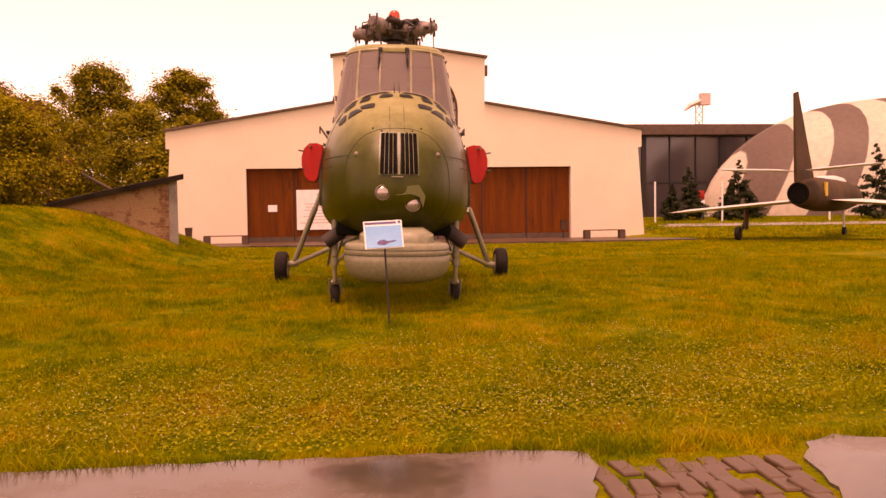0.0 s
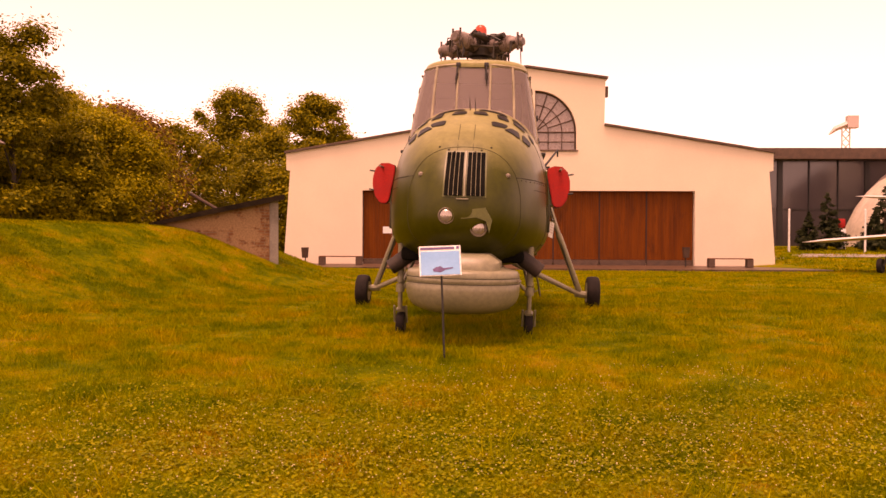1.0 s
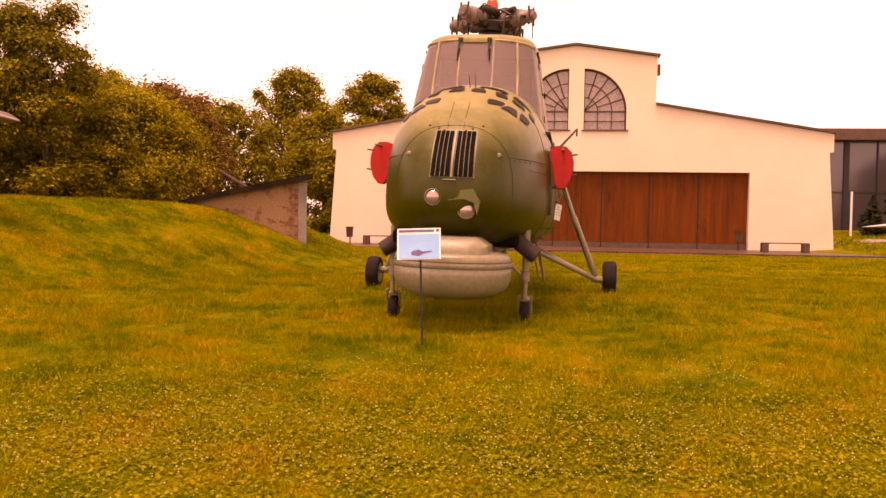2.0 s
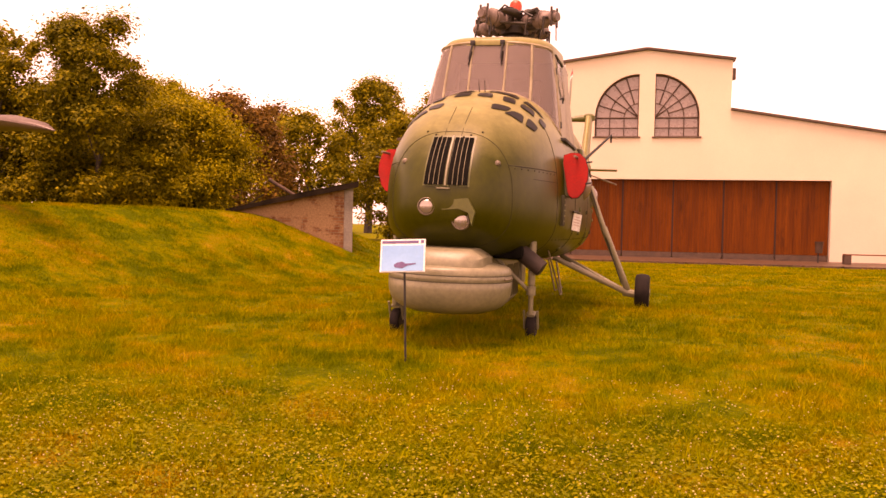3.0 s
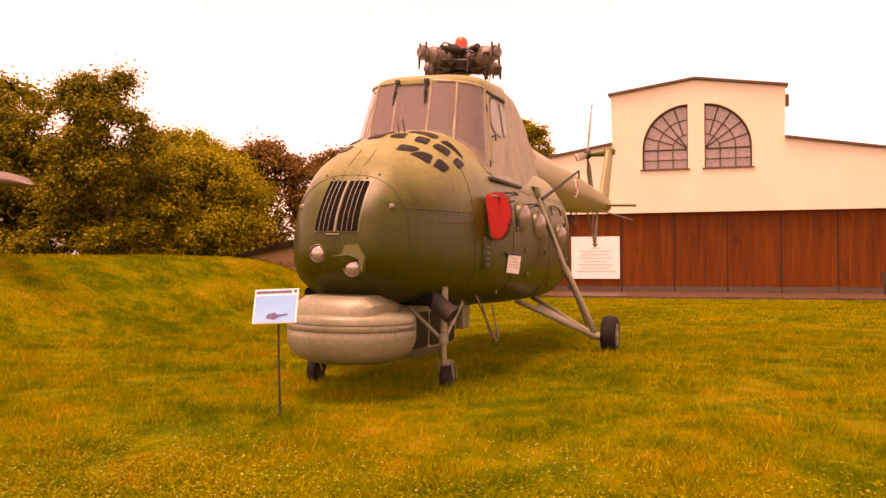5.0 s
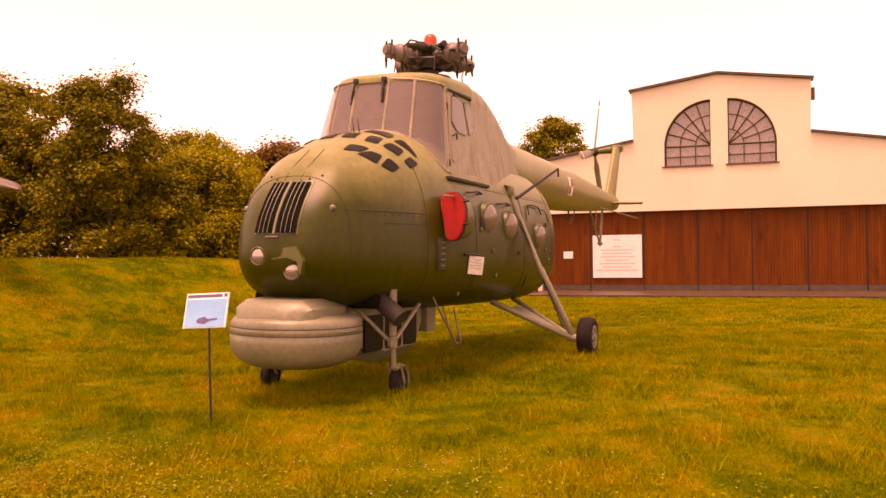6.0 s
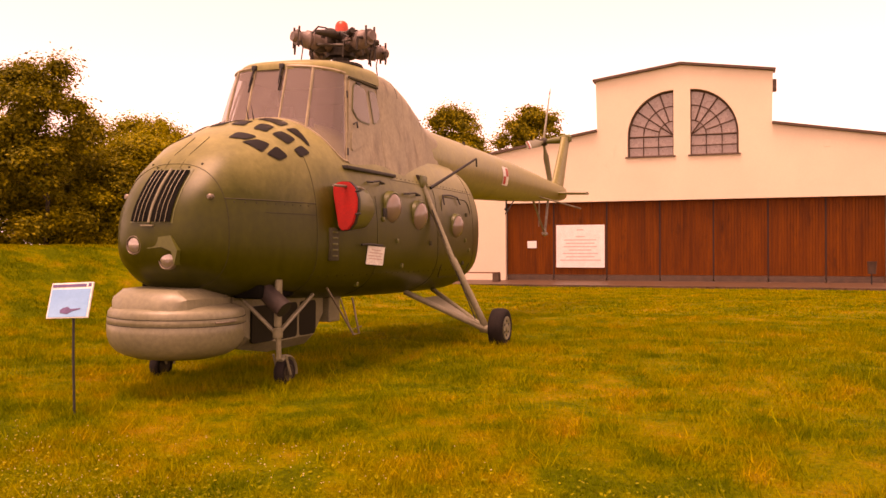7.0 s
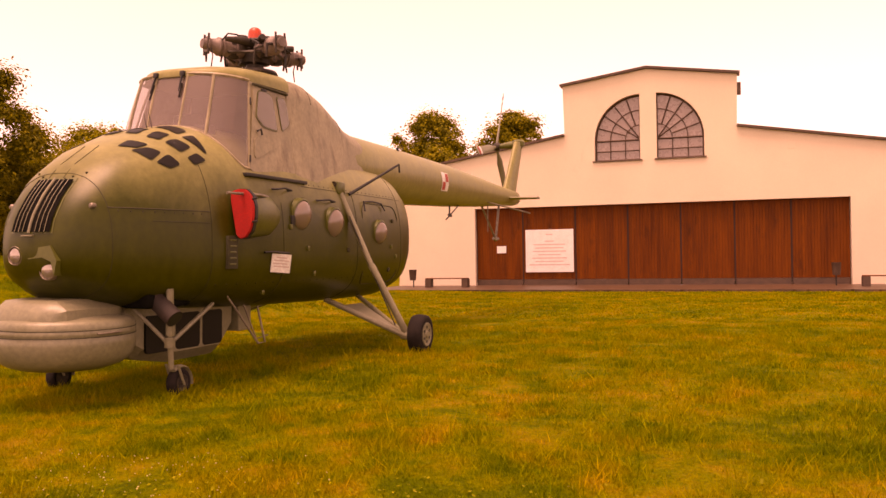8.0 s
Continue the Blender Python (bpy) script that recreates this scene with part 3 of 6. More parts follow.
for cx, side in ((2.74, -1), (3.50, 1)):
    bm = bmesh.new()
    prism(bm, arch_outline(cx, side), Matrix.Translation((0, FACE_Y + 0.30, 0)) @ pose(0, 0, 0, 90), 0.03)
    win = part("arched_window", bm, M_WINDOW, hangar, "quarter-round arched window with milky panes", 0)
    fr = bmesh.new()
    y = FACE_Y + 0.22

    def bar(x0, z0, x1, z1, r=0.035):
        tube(fr, [(x0, y, z0), (x1, y, z1)], r, 4)

    arc = [(cx + side * ARCH_R * 0.985 * math.sin(radians(a)), y, ARCH_Z + ARCH_R * 0.985 * math.cos(radians(a))) for a in range(0, 91, 6)]
    tube(fr, arc, 0.055, 4)
    for rr in (0.33, 0.66):
        tube(fr, [(cx + side * ARCH_R * rr * math.sin(radians(a)), y, ARCH_Z + ARCH_R * rr * math.cos(radians(a))) for a in range(0, 91, 9)], 0.022, 4)
    for a in (18, 36, 54, 72):
        q = 0.0 if a in (36, 54) else 0.33
        bar(cx + side * ARCH_R * q * math.sin(radians(a)), ARCH_Z + ARCH_R * q * math.cos(radians(a)), cx + side * ARCH_R * math.sin(radians(a)), ARCH_Z + ARCH_R * math.cos(radians(a)), 0.03)
    bar(cx, SILL_Z, cx, ARCH_Z + ARCH_R, 0.045)
    bar(cx + side * ARCH_R * 0.985, SILL_Z, cx + side * ARCH_R * 0.985, ARCH_Z, 0.05)
    for z in (SILL_Z + 0.03, SILL_Z + 0.45, ARCH_Z):
        bar(cx, z, cx + side * ARCH_R, z, 0.04 if z == ARCH_Z else 0.028)
    for q in (0.33, 0.66):
        bar(cx + side * ARCH_R * q, SILL_Z, cx + side * ARCH_R * q, ARCH_Z, 0.022)
    part("glazing_lattice", fr, M_ROOFTRIM, win, "dark brown window lattice", 0)
    sill = box(bmesh.new(), (min(cx, cx + side * ARCH_R) - 0.1, FACE_Y - 0.08, SILL_Z - 0.06), (max(cx, cx + side * ARCH_R) + 0.1, FACE_Y + 0.3, SILL_Z))
    part("window_sill", sill, M_ROOFTRIM, win, "dark metal sill", 0)


# ---- walls of the earth shelter in the mound ----
def along(p, q, s):
    return [a + (b - a) * s for a, b in zip(p, q)]


A, B = (-7.62, 20.85), (-4.50, 22.3)
TURN_B = math.degrees(math.atan2(B[1] - A[1], B[0] - A[0]))
LEN_B = math.hypot(B[0] - A[0], B[1] - A[1])
shelter = thing("earth_shelter", "brick wing wall of an earth shelter with a sloping tarred slab", "bunker", pose(A[0], A[1], 0, 0, 0, TURN_B))
bm = prism(bmesh.new(), [(0.2, 0.9), (LEN_B - 0.2, -0.2), (LEN_B - 0.2, 2.11), (0.2, 1.40)], Matrix.Translation((0, 0.35, 0)) @ pose(0, 0, 0, 90), 0.35)
part("wing_wall", bm, M_BRICKPLASTER, shelter, "patched brown brick and plaster wall", 0)
bm = box(bmesh.new(), (LEN_B - 0.2, -0.04, -0.2), (LEN_B + 0.02, 0.40, 2.16), 0.01)
part("end_pier", bm, M_CONCRETE, shelter, "grey concrete end pier", 0)
bm = prism(bmesh.new(), [(0.35, 1.44), (LEN_B + 0.14, 2.16), (LEN_B + 0.14, 2.30), (1.6, 1.85), (0.35, 1.53)], Matrix.Translation((0, 3.2, 0)) @ pose(0, 0, 0, 90), 3.4)
part("roof_slab", bm, M_TARROOF, shelter, "black tarred sloping roof slab", 0)


# ---- trees ----
def leaf_cloud(name, clumps, n, size, mat, parent, label=""):
    """Many small leaves scattered through the clumps: rows of (x, y, z, radius, flatness)."""
    cl = np.array(clumps)
    w = cl[:, 3] ** 2
    pick = rng.choice(len(cl), n, p=w / w.sum())
    d = rng.normal(size=(n, 3))
    d /= np.linalg.norm(d, axis=1, keepdims=True)
    rad = cl[pick, 3] * np.minimum(np.abs(rng.normal(0.85, 0.6, n)), 2.6)
    c = cl[pick, :3] + d * rad[:, None] * np.stack([np.ones(n), np.ones(n), cl[pick, 4]], -1)
    # leaves lie roughly across the outward and upward direction, so that each clump has a lit top
    nrm = d * 0.7 + rng.normal(size=(n, 3)) * 0.42 + np.array((0, 0, 0.75))
    nrm /= np.linalg.norm(nrm, axis=1, keepdims=True)
    a = np.cross(nrm, rng.normal(size=(n, 3)))
    a /= np.linalg.norm(a, axis=1, keepdims=True)
    b = np.cross(nrm, a)
    s = (size * (0.5 + 0.9 * rng.random(n)))[:, None]
    v = np.stack([c - a * s, c + b * s * 0.6, c + a * s, c - b * s * 0.6], 1).reshape(-1, 3)
    f = np.arange(4 * n).reshape(-1, 4)
    ob = new(name, fast_mesh(name, v, f, mat))
    ob.parent = parent
    return tagged(ob, label)


def crown_clumps(h0, h1, r, count, lean=0.0, ragged=False):
    """Clumps that fill an uneven crown from height h0 to h1 with the radius r."""
    out = []
    for i in range(count):
        s = (i + rng.random()) / count
        z = h0 + (h1 - h0) * s
        wide = r * math.sqrt(max(0.02, 1 - abs(1.75 * s - 0.75) ** 2.2))
        if ragged:
            wide = r * (1.05 - 0.55 * s ** 2) * (0.7 + 0.5 * rng.random())
        spread = wide * math.sqrt(rng.random()) * 0.95
        k = rng.random() * 2 * math.pi
        q = r * (0.07 + 0.15 * rng.random())
        out.append((math.cos(k) * spread + lean * s, math.sin(k) * spread, z - q * 0.5, q, 0.7))
    rng.shuffle(out)
    return [tuple(o) for o in out]


def tree(x, y, h, r, h0, n, size, mat, label, count=110, name="tree", lean=0.0, trunk_r=None, ragged=False):
    base = float(ground_z(x, y))
    t = thing(name, label, "tree" if name != "bush" else "bush", Matrix.Translation((x, y, base)))
    tr = trunk_r or h * 0.022
    bm = tube(bmesh.new(), [(0, 0, -0.3), (0.02 * h * 0.3, 0.01 * h, h * 0.25), (lean * 0.4, 0, h * 0.55), (lean * 0.8, 0.02 * h, h * 0.85)], [tr * 1.3, tr, tr * 0.6, tr * 0.15], 9)
    part("trunk", bm, M_BARK, t)
    cl = crown_clumps(h0, h, r, count, lean, ragged)
    for q in cl[: 7]:
        bm = tube(bmesh.new(), [(lean * 0.3, 0, max(h0 * 0.6, q[2] * 0.45)), (q[0] * 0.5, q[1] * 0.5, q[2] * 0.75), (q[0] * 0.95, q[1] * 0.95, q[2])], [tr * 0.5, tr * 0.3, tr * 0.1], 6)
        part("limb", bm, M_BARK, t)
    leaf_cloud("crown", cl, n, size, mat, t)
    return t


# thicket on the mound
tree(-9.85, 19.5, 4.45, 1.7, 0.3, 80000, 0.044, M_LEAF_GREEN, "young green tree with a ragged top in the thicket", 100, trunk_r=0.05, ragged=True)
tree(-12.6, 19.4, 4.1, 1.7, 0.2, 70000, 0.048, M_LEAF_GREEN, "dense green tree at the edge of the thicket", 98, ragged=True)
tree(-9.7, 22.6, 2.95, 2.25, 0.0, 115000, 0.042, M_LEAF_YELLOW, "broad yellow-green bush on the mound", 150, "bush")
tree(-12.8, 23.2, 3.3, 2.2, 0.1, 40000, 0.062, M_LEAF_YELLOW, "tall yellow-green bush on the mound", 112, "bush")
tree(-9.2, 20.4, 1.45, 1.3, 0.0, 36000, 0.040, M_LEAF_YELLOW, "low yellow-green shrub under the tree", 84, "bush")
tree(-16.5, 22.0, 5.6, 2.6, 0.3, 36000, 0.085, M_LEAF_GREEN, "tall dark green tree behind the bushes", 112)
tree(-15.0, 17.5, 4.6, 2.2, 0.3, 26000, 0.08, M_LEAF_GREEN, "green tree beside the parked aircraft", 98)
tree(-13.5, 33.4, 6.5, 2.5, 0.5, 42000, 0.075, M_LEAF_RUSSET, "round russet chestnut tree", 142)
tree(-27.0, 46.0, 6.4, 4.6, 0.6, 22000, 0.16, M_LEAF_GREEN, "broad green tree in the hedge row", 125)
tree(-12.1, 26.0, 4.3, 2.3, 0.2, 70000, 0.05, M_LEAF_YELLOW, "rounded yellow-green tree behind the bush", 130)
# tall trees far behind the hangar
tree(-34.0, 118.0, 21.8, 7.0, 5, 60000, 0.20, M_LEAF_GREEN, "tall lime tree behind the hangar", 125)
tree(-25.2, 133.0, 24.0, 7.0, 7, 60000, 0.21, M_LEAF_GREEN, "tall round-headed tree behind the hangar", 117)
# hedge of trees between the mound and the hangar
for x, y, h, r, mat, lab in ((-41, 66, 10.5, 4.6, M_LEAF_GREEN, "broad green tree in the far tree row"), (-34, 62, 9.5, 4.4, M_LEAF_GREEN, "broad green tree in the far tree row"), (-28, 70, 11.5, 4.6, M_LEAF_RUSSET, "brownish tree in the far tree row"),
                              (-22, 64, 10.0, 4.2, M_LEAF_GREEN, "broad green tree in the far tree row"), (-17, 72, 10.8, 4.2, M_LEAF_GREEN, "dull green tree in the far tree row"), (-12.5, 66, 9.0, 3.8, M_LEAF_GREEN, "broad green tree in the far tree row"), (-50, 72, 12, 5, M_LEAF_GREEN, "broad green tree in the far tree row")):
    tree(x, y, h, r, 0.3, 26000, 0.14, mat, lab, 90)


# ---- helicopter: details ----
def front_v(u, z):
    """Station at which the nose surface has the half width |u| at the height z."""
    lo, hi = 0.0, 2.0
    for _ in range(30):
        mid = (lo + hi) / 2
        if hull_half(mid, z) < abs(u):
            lo = mid
        else:
            hi = mid
    return hi


def patch(bm, corners, at, n=5):
    """A curved four-cornered sheet: corners in two coordinates, at() gives the surface point."""
    grid = []
    for i in range(n + 1):
        row = []
        for j in range(n + 1):
            s, t = i / n, j / n
            p = [(1 - s) * ((1 - t) * corners[0][k] + t * corners[1][k]) + s * ((1 - t) * corners[3][k] + t * corners[2][k]) for k in (0, 1)]
            row.append(bm.verts.new(at(*p)))
        grid.append(row)
    for r0, r1 in zip(grid, grid[1:]):
        for j in range(n):
            bm.faces.new((r0[j], r0[j + 1], r1[j + 1], r1[j]))
    return bm


def nose_at(off):
    return lambda u, z: (u * (1 + off * 0.4), front_v(u, z) - off, z)


def top_at(off):
    return lambda u, v: (u * (1 + off), v - off * 0.3, hull_top_z(u, v) + off)


FORWARD = pose(0, 0, 0, 90)

# cooling grille in the nose
grille = part("nose_grille", patch(bmesh.new(), [(-0.225, 1.645), (0.265, 1.645), (0.255, 2.19), (-0.215, 2.19)], nose_at(0.006), 8), M_OLIVE, heli, "twin cooling grille in the nose", 60)
for sgn in (-1, 1):
    bm = patch(bmesh.new(), [(0.02 + sgn * 0.022, 1.66), (0.02 + sgn * 0.228, 1.66), (0.02 + sgn * 0.215, 2.175), (0.02 + sgn * 0.022, 2.175)], nose_at(0.022), 8)
    part("grille_opening", bm, M_GRILLE, grille, "black grille opening", 60)
    for i in range(3):
        a = 0.022 + 0.206 * (i + 1) / 4
        bm = tube(bmesh.new(), [nose_at(0.027)(0.02 + sgn * a * (1 - 0.06 * k / 6), 1.66 + 0.515 * k / 6) for k in range(7)], 0.003, 5)
        part("grille_slat", bm, M_PODGREY, grille, "pale metal slat")
bm = tube(bmesh.new(), [nose_at(0.022)(0.02, 1.65 + 0.535 * k / 6) for k in range(7)], 0.013, 6)
part("centre_bar", bm, M_PODGREY, grille, "pale centre bar")
bm = box(bmesh.new(), (-0.07, front_v(0, 1.62) - 0.02, 1.615), (0.07, front_v(0, 1.62) + 0.03, 1.63), 0.003)
part("grille_latch", bm, M_PODGREY, grille)

# panel joints
def ring_seam(v, a0, a1):
    ring = hull_ring(v, 96, 0.001)
    return [ring[i % 96] for i in range(int(a0 / 3.75), int(a1 / 3.75) + 1)]


def side_seam(sgn, z, v0, v1, n=10):
    return [(sgn * (hull_half(v0 + (v1 - v0) * i / n, z) + 0.001), v0 + (v1 - v0) * i / n, z) for i in range(n + 1)]


for pts in (ring_seam(0.38, -75, 255), ring_seam(1.46, -60, 48), ring_seam(1.46, 132, 240), ring_seam(4.7, -60, 30), ring_seam(6.35, -60, 60), ring_seam(2.75, -60, 20)):
    part("panel_joint", tube(bmesh.new(), pts, 0.0032, 4), M_SEAM, hull, "dark panel joint")
for sgn in (-1, 1):
    for z, v0, v1 in ((1.90, 0.38, 1.46), (1.78, 0.75, 1.46), (2.30, 3.3, 6.6)):
        part("panel_joint", tube(bmesh.new(), side_seam(sgn, z, v0, v1), 0.006 if z == 1.90 else 0.003, 4), M_SEAM, hull, "dark panel joint")
for u in (-0.09, 0.09):
    part("panel_joint", tube(bmesh.new(), [top_at(0.001)(u, 0.2 + 0.6 * k / 6) for k in range(7)], 0.003, 4), M_SEAM, hull, "dark panel joint")
for sgn in (-1, 1):
    bm = lathe(bmesh.new(), [(0.03, -0.03), (0.03, 0.012), (0.02, 0.024), (0.001, 0.028)], Matrix.Translation((sgn * 0.50, front_v(0.50, 1.91), 1.91)) @ FORWARD, 12)
    part("fairing_bolt", bm, M_STEEL, heli, "bright round fastener")
for u, v in ((-0.12, 0.33), (0.12, 0.33), (-0.19, 0.36), (0.19, 0.36), (-0.3, 0.42), (0.3, 0.42)):
    bm = lathe(bmesh.new(), [(0.012, -0.02), (0.012, 0.006), (0.001, 0.01)], Matrix.Translation((u, v, hull_top_z(u, v))), 8)
    part("fairing_bolt", bm, M_SEAM, heli)

# lamps in the nose
def lamp(u, z, r, label, hood):
    v = front_v(abs(u), z) + 0.012
    m = Matrix.Translation((u, v, z)) @ FORWARD
    rim = lathe(bmesh.new(), [(r + 0.015, -0.12), (r + 0.015, 0.01), (r + 0.006, 0.02), (r, 0.012), (r * 0.98, 0.0), (r * 0.5, -0.012), (0.001, -0.015)], m, 24)
    ob = part("landing_lamp", rim, M_STEEL, heli, label)
    part("lamp_glass", lathe(bmesh.new(), [(r, 0.004), (r * 0.8, 0.02), (r * 0.4, 0.032), (0.001, 0.036)], m, 24), M_LENS, ob, "clear domed lamp glass")
    if hood:
        bm = prism(bmesh.new(), [(-0.20, 0.06), (-0.12, 0.165), (0.07, 0.19), (0.15, 0.05), (0.12, -0.09), (0.08, 0.04), (-0.03, 0.078)], Matrix.Translation((u, v + 0.10, z + 0.04)) @ FORWARD, 0.15)
        part("lamp_hood", bm, M_OLIVE, ob, "olive hood over the lamp", 0)


lamp(-0.175, 1.433, 0.080, "upper round landing lamp in the nose", False)
lamp(0.19, 1.303, 0.084, "lower landing lamp under an olive hood", True)

# glazing in the top of the nose, seen on both sides
PANES = (
    ((0.04, 1.22), (0.235, 1.19), (0.18, 1.46), (0.05, 1.42)), ((0.08, 1.64), (0.471, 1.527), (0.447, 1.747), (0.12, 1.80)),
    ((0.352, 1.182), (0.494, 1.23), (0.452, 1.454), (0.327, 1.393)), ((0.289, 0.833), (0.444, 0.931), (0.482, 1.084), (0.274, 1.01)),
    ((0.432, 0.86), (0.63, 0.938), (0.614, 1.119), (0.501, 1.037)), ((0.542, 1.247), (0.698, 1.313), (0.674, 1.521), (0.54, 1.432)),
    ((0.524, 1.538), (0.752, 1.645), (0.760, 1.680), (0.539, 1.727)), ((0.659, 0.977), (0.748, 1.09), (0.766, 1.23), (0.655, 1.166)),
    ((0.748, 1.358), (0.809, 1.405), (0.805, 1.606), (0.734, 1.527)),
)


def rounded_patch(bm, corners, at, n=28):
    """A four-cornered sheet with rounded corners that follows the surface."""
    rings_ = []
    for f in (1.0, 0.6, 0.25):
        ring = []
        for j in range(n):
            k = 2 * math.pi * j / n
            c, s = math.cos(k), math.sin(k)
            x, y = (0.5 + 0.5 * f * math.copysign(abs(q) ** 0.36, q) for q in (c, s))
            p = [(1 - y) * ((1 - x) * corners[0][i] + x * corners[1][i]) + y * ((1 - x) * corners[3][i] + x * corners[2][i]) for i in (0, 1)]
            ring.append(bm.verts.new(at(*p)))
        rings_.append(ring)
    ring_faces(bm, rings_[0], rings_[1])
    ring_faces(bm, rings_[1], rings_[2])
    bm.faces.new(rings_[2])
    return bm


for sgn in (-1, 1):
    for corners in PANES:
        cu, cv = sum(c[0] for c in corners) / 4, sum(c[1] for c in corners) / 4
        grow = [(cu + (a - cu) * 1.03, cv + (b - cv) * 1.03) for a, b in corners]
        rim = rounded_patch(bmesh.new(), [(sgn * a, b) for a, b in grow], top_at(0.004))
        frame_ob = part("nose_window", rim, M_SEAM, heli, "small dark nose window", 60)
        pane_uv = [(sgn * (cu + (a - cu) * 0.93), cv + (b - cv) * 0.93) for a, b in corners]
        part("nose_pane", rounded_patch(bmesh.new(), pane_uv, top_at(0.009)), M_DARKGLASS, frame_ob, "dark glossy pane", 60)

# cockpit sides: a door with two windows on each side
def side_point(sgn, v, z, off=0.0):
    s = (z - 2.38) / (3.50 - 2.38)
    return (sgn * (0.90 - 0.175 * s + off), v + 0.25 * s * (1 - (v - 2.28) / 1.05), z)


def side_sheet(sgn, outline_vz, o0, o1):
    bm = bmesh.new()
    a = [bm.verts.new(side_point(sgn, v, z, o0)) for v, z in outline_vz]
    b = [bm.verts.new(side_point(sgn, v, z, o1)) for v, z in outline_vz]
    bm.faces.new(a)
    bm.faces.new(b)
    ring_faces(bm, a, b)
    return bm


def rounded(v0, v1, z0, z1, r, n=4):
    pts = []
    for cv, cz, a0 in ((v1 - r, z1 - r, 0), (v0 + r, z1 - r, 90), (v0 + r, z0 + r, 180), (v1 - r, z0 + r, 270)):
        pts += [(cv + r * math.cos(radians(a0 + 90 * k / n)), cz + r * math.sin(radians(a0 + 90 * k / n))) for k in range(n + 1)]
    return pts


for sgn in (-1, 1):
    wall = part("cockpit_side", side_sheet(sgn, [(2.26, 2.28), (3.48, 2.28), (3.44, 3.50), (2.30, 3.50)], -0.03, 0.0), M_FADED, heli, "faded cockpit side panel", 0)
    door = part("cockpit_door", side_sheet(sgn, [(2.27, 2.44), (2.32, 2.41), (3.36, 2.41), (3.40, 2.45), (3.36, 3.42), (3.32, 3.45), (2.40, 3.45), (2.36, 3.42)], 0.0, 0.018), M_FADED, heli, "faded olive cockpit door with two windows", 0)
    for window in (((2.47, 3.36), (2.52, 3.405), (2.68, 3.41), (2.80, 3.39), (2.86, 3.34), (2.92, 3.00), (2.90, 2.965), (2.62, 2.975), (2.54, 3.0), (2.43, 3.08)), ((3.00, 3.36), (3.03, 3.395), (3.20, 3.395), (3.24, 3.36), (3.28, 3.12), (3.26, 3.08), (3.10, 2.99), (3.06, 3.0))):
        cv, cz = sum(q[0] for q in window) / len(window), sum(q[1] for q in window) / len(window)
        part("window_rim", side_sheet(sgn, [(cv + (v - cv) * 1.09, cz + (z - cz) * 1.07) for v, z in window], 0.018, 0.026), M_OLIVE, door)
        part("door_pane", side_sheet(sgn, window, 0.026, 0.032), M_DOORPANE, door, "grey tinted door pane", 0)
    part("door_lamp", side_sheet(sgn, rounded(2.56, 2.70, 3.425, 3.445, 0.008), 0.018, 0.04), M_BLACK, door, "", 0)
    part("pressed_panel", side_sheet(sgn, [(2.36, 2.60), (2.39, 2.57), (2.50, 2.60), (2.86, 2.75), (2.91, 2.79), (2.91, 2.83), (2.87, 2.855), (2.42, 2.83), (2.36, 2.79)], 0.018, 0.028), M_FADED, door, "", 0)
    part("door_handle", tube(bmesh.new(), [side_point(sgn, 2.42, 2.90, 0.03), side_point(sgn, 2.46, 2.93, 0.06), side_point(sgn, 2.50, 2.86, 0.05)], 0.012, 6), M_BLACK, door, "black door handle")
    for z in (2.55, 3.25):
        part("door_hinge", tube(bmesh.new(), [side_point(sgn, 2.27, z - 0.04, 0.02), side_point(sgn, 2.27, z + 0.04, 0.02)], 0.014, 6), M_BLACK, door)
    part("door_sill", box(bmesh.new(), (min(sgn * 0.88, sgn * 0.99), 2.12, 2.335), (max(sgn * 0.88, sgn * 0.99), 3.45, 2.375), 0.006), M_BLACK, heli, "dark door sill step")
    part("roof_gutter", tube(bmesh.new(), [side_point(sgn, 2.32 + 1.0 * k / 5, 3.47, 0.03) for k in range(6)], 0.016, 6), M_SEAM, heli)
# dark bulkhead and seat backs inside the cockpit
part("bulkhead", box(bmesh.new(), (-0.66, 3.25, 2.5), (0.66, 3.29, 3.5)), M_BLACK, heli, "dark cockpit bulkhead", 0)
for u in (-0.36, 0.36):
    part("crew_seat", box(bmesh.new(), (u - 0.2, 2.75, 2.75), (u + 0.2, 2.86, 3.2), 0.04), M_RUBBER, heli, "dark crew seat back")
part("instrument_panel", box(bmesh.new(), (-0.55, 2.02, 2.80), (0.55, 2.14, 2.93), 0.03), M_BLACK, heli)
# wipers and short aerials on the windscreen
for a, lean in ((-13, -3), (9, -4)):
    p = [Vector(cockpit_point(s, a + lean * (1 - s))) + Vector((0, -0.03, 0)) for s in (0.99, 0.82, 0.64)]
    w = part("wiper", tube(bmesh.new(), p, [0.014, 0.012, 0.006], 6), M_BLACK, heli, "black windscreen wiper")
    q = [Vector(cockpit_point(s, a + lean * (1 - s) + 1.2)) + Vector((0, -0.022, 0)) for s in (0.80, 0.52)]
    part("wiper_blade", tube(bmesh.new(), q, 0.010, 5), M_RUBBER, w)
    part("wiper_motor", box(bmesh.new(), tuple(p[0] + Vector((-0.03, -0.02, -0.03))), tuple(p[0] + Vector((0.03, 0.03, 0.03))), 0.008), M_BLACK, w)
for u in (-0.02, 0.05):
    part("whip_aerial", tube(bmesh.new(), [(u, 1.64, hull_top_z(u, 1.64)), (u - 0.01, 1.60, 3.02)], [0.008, 0.003], 5), M_BLACK, heli)

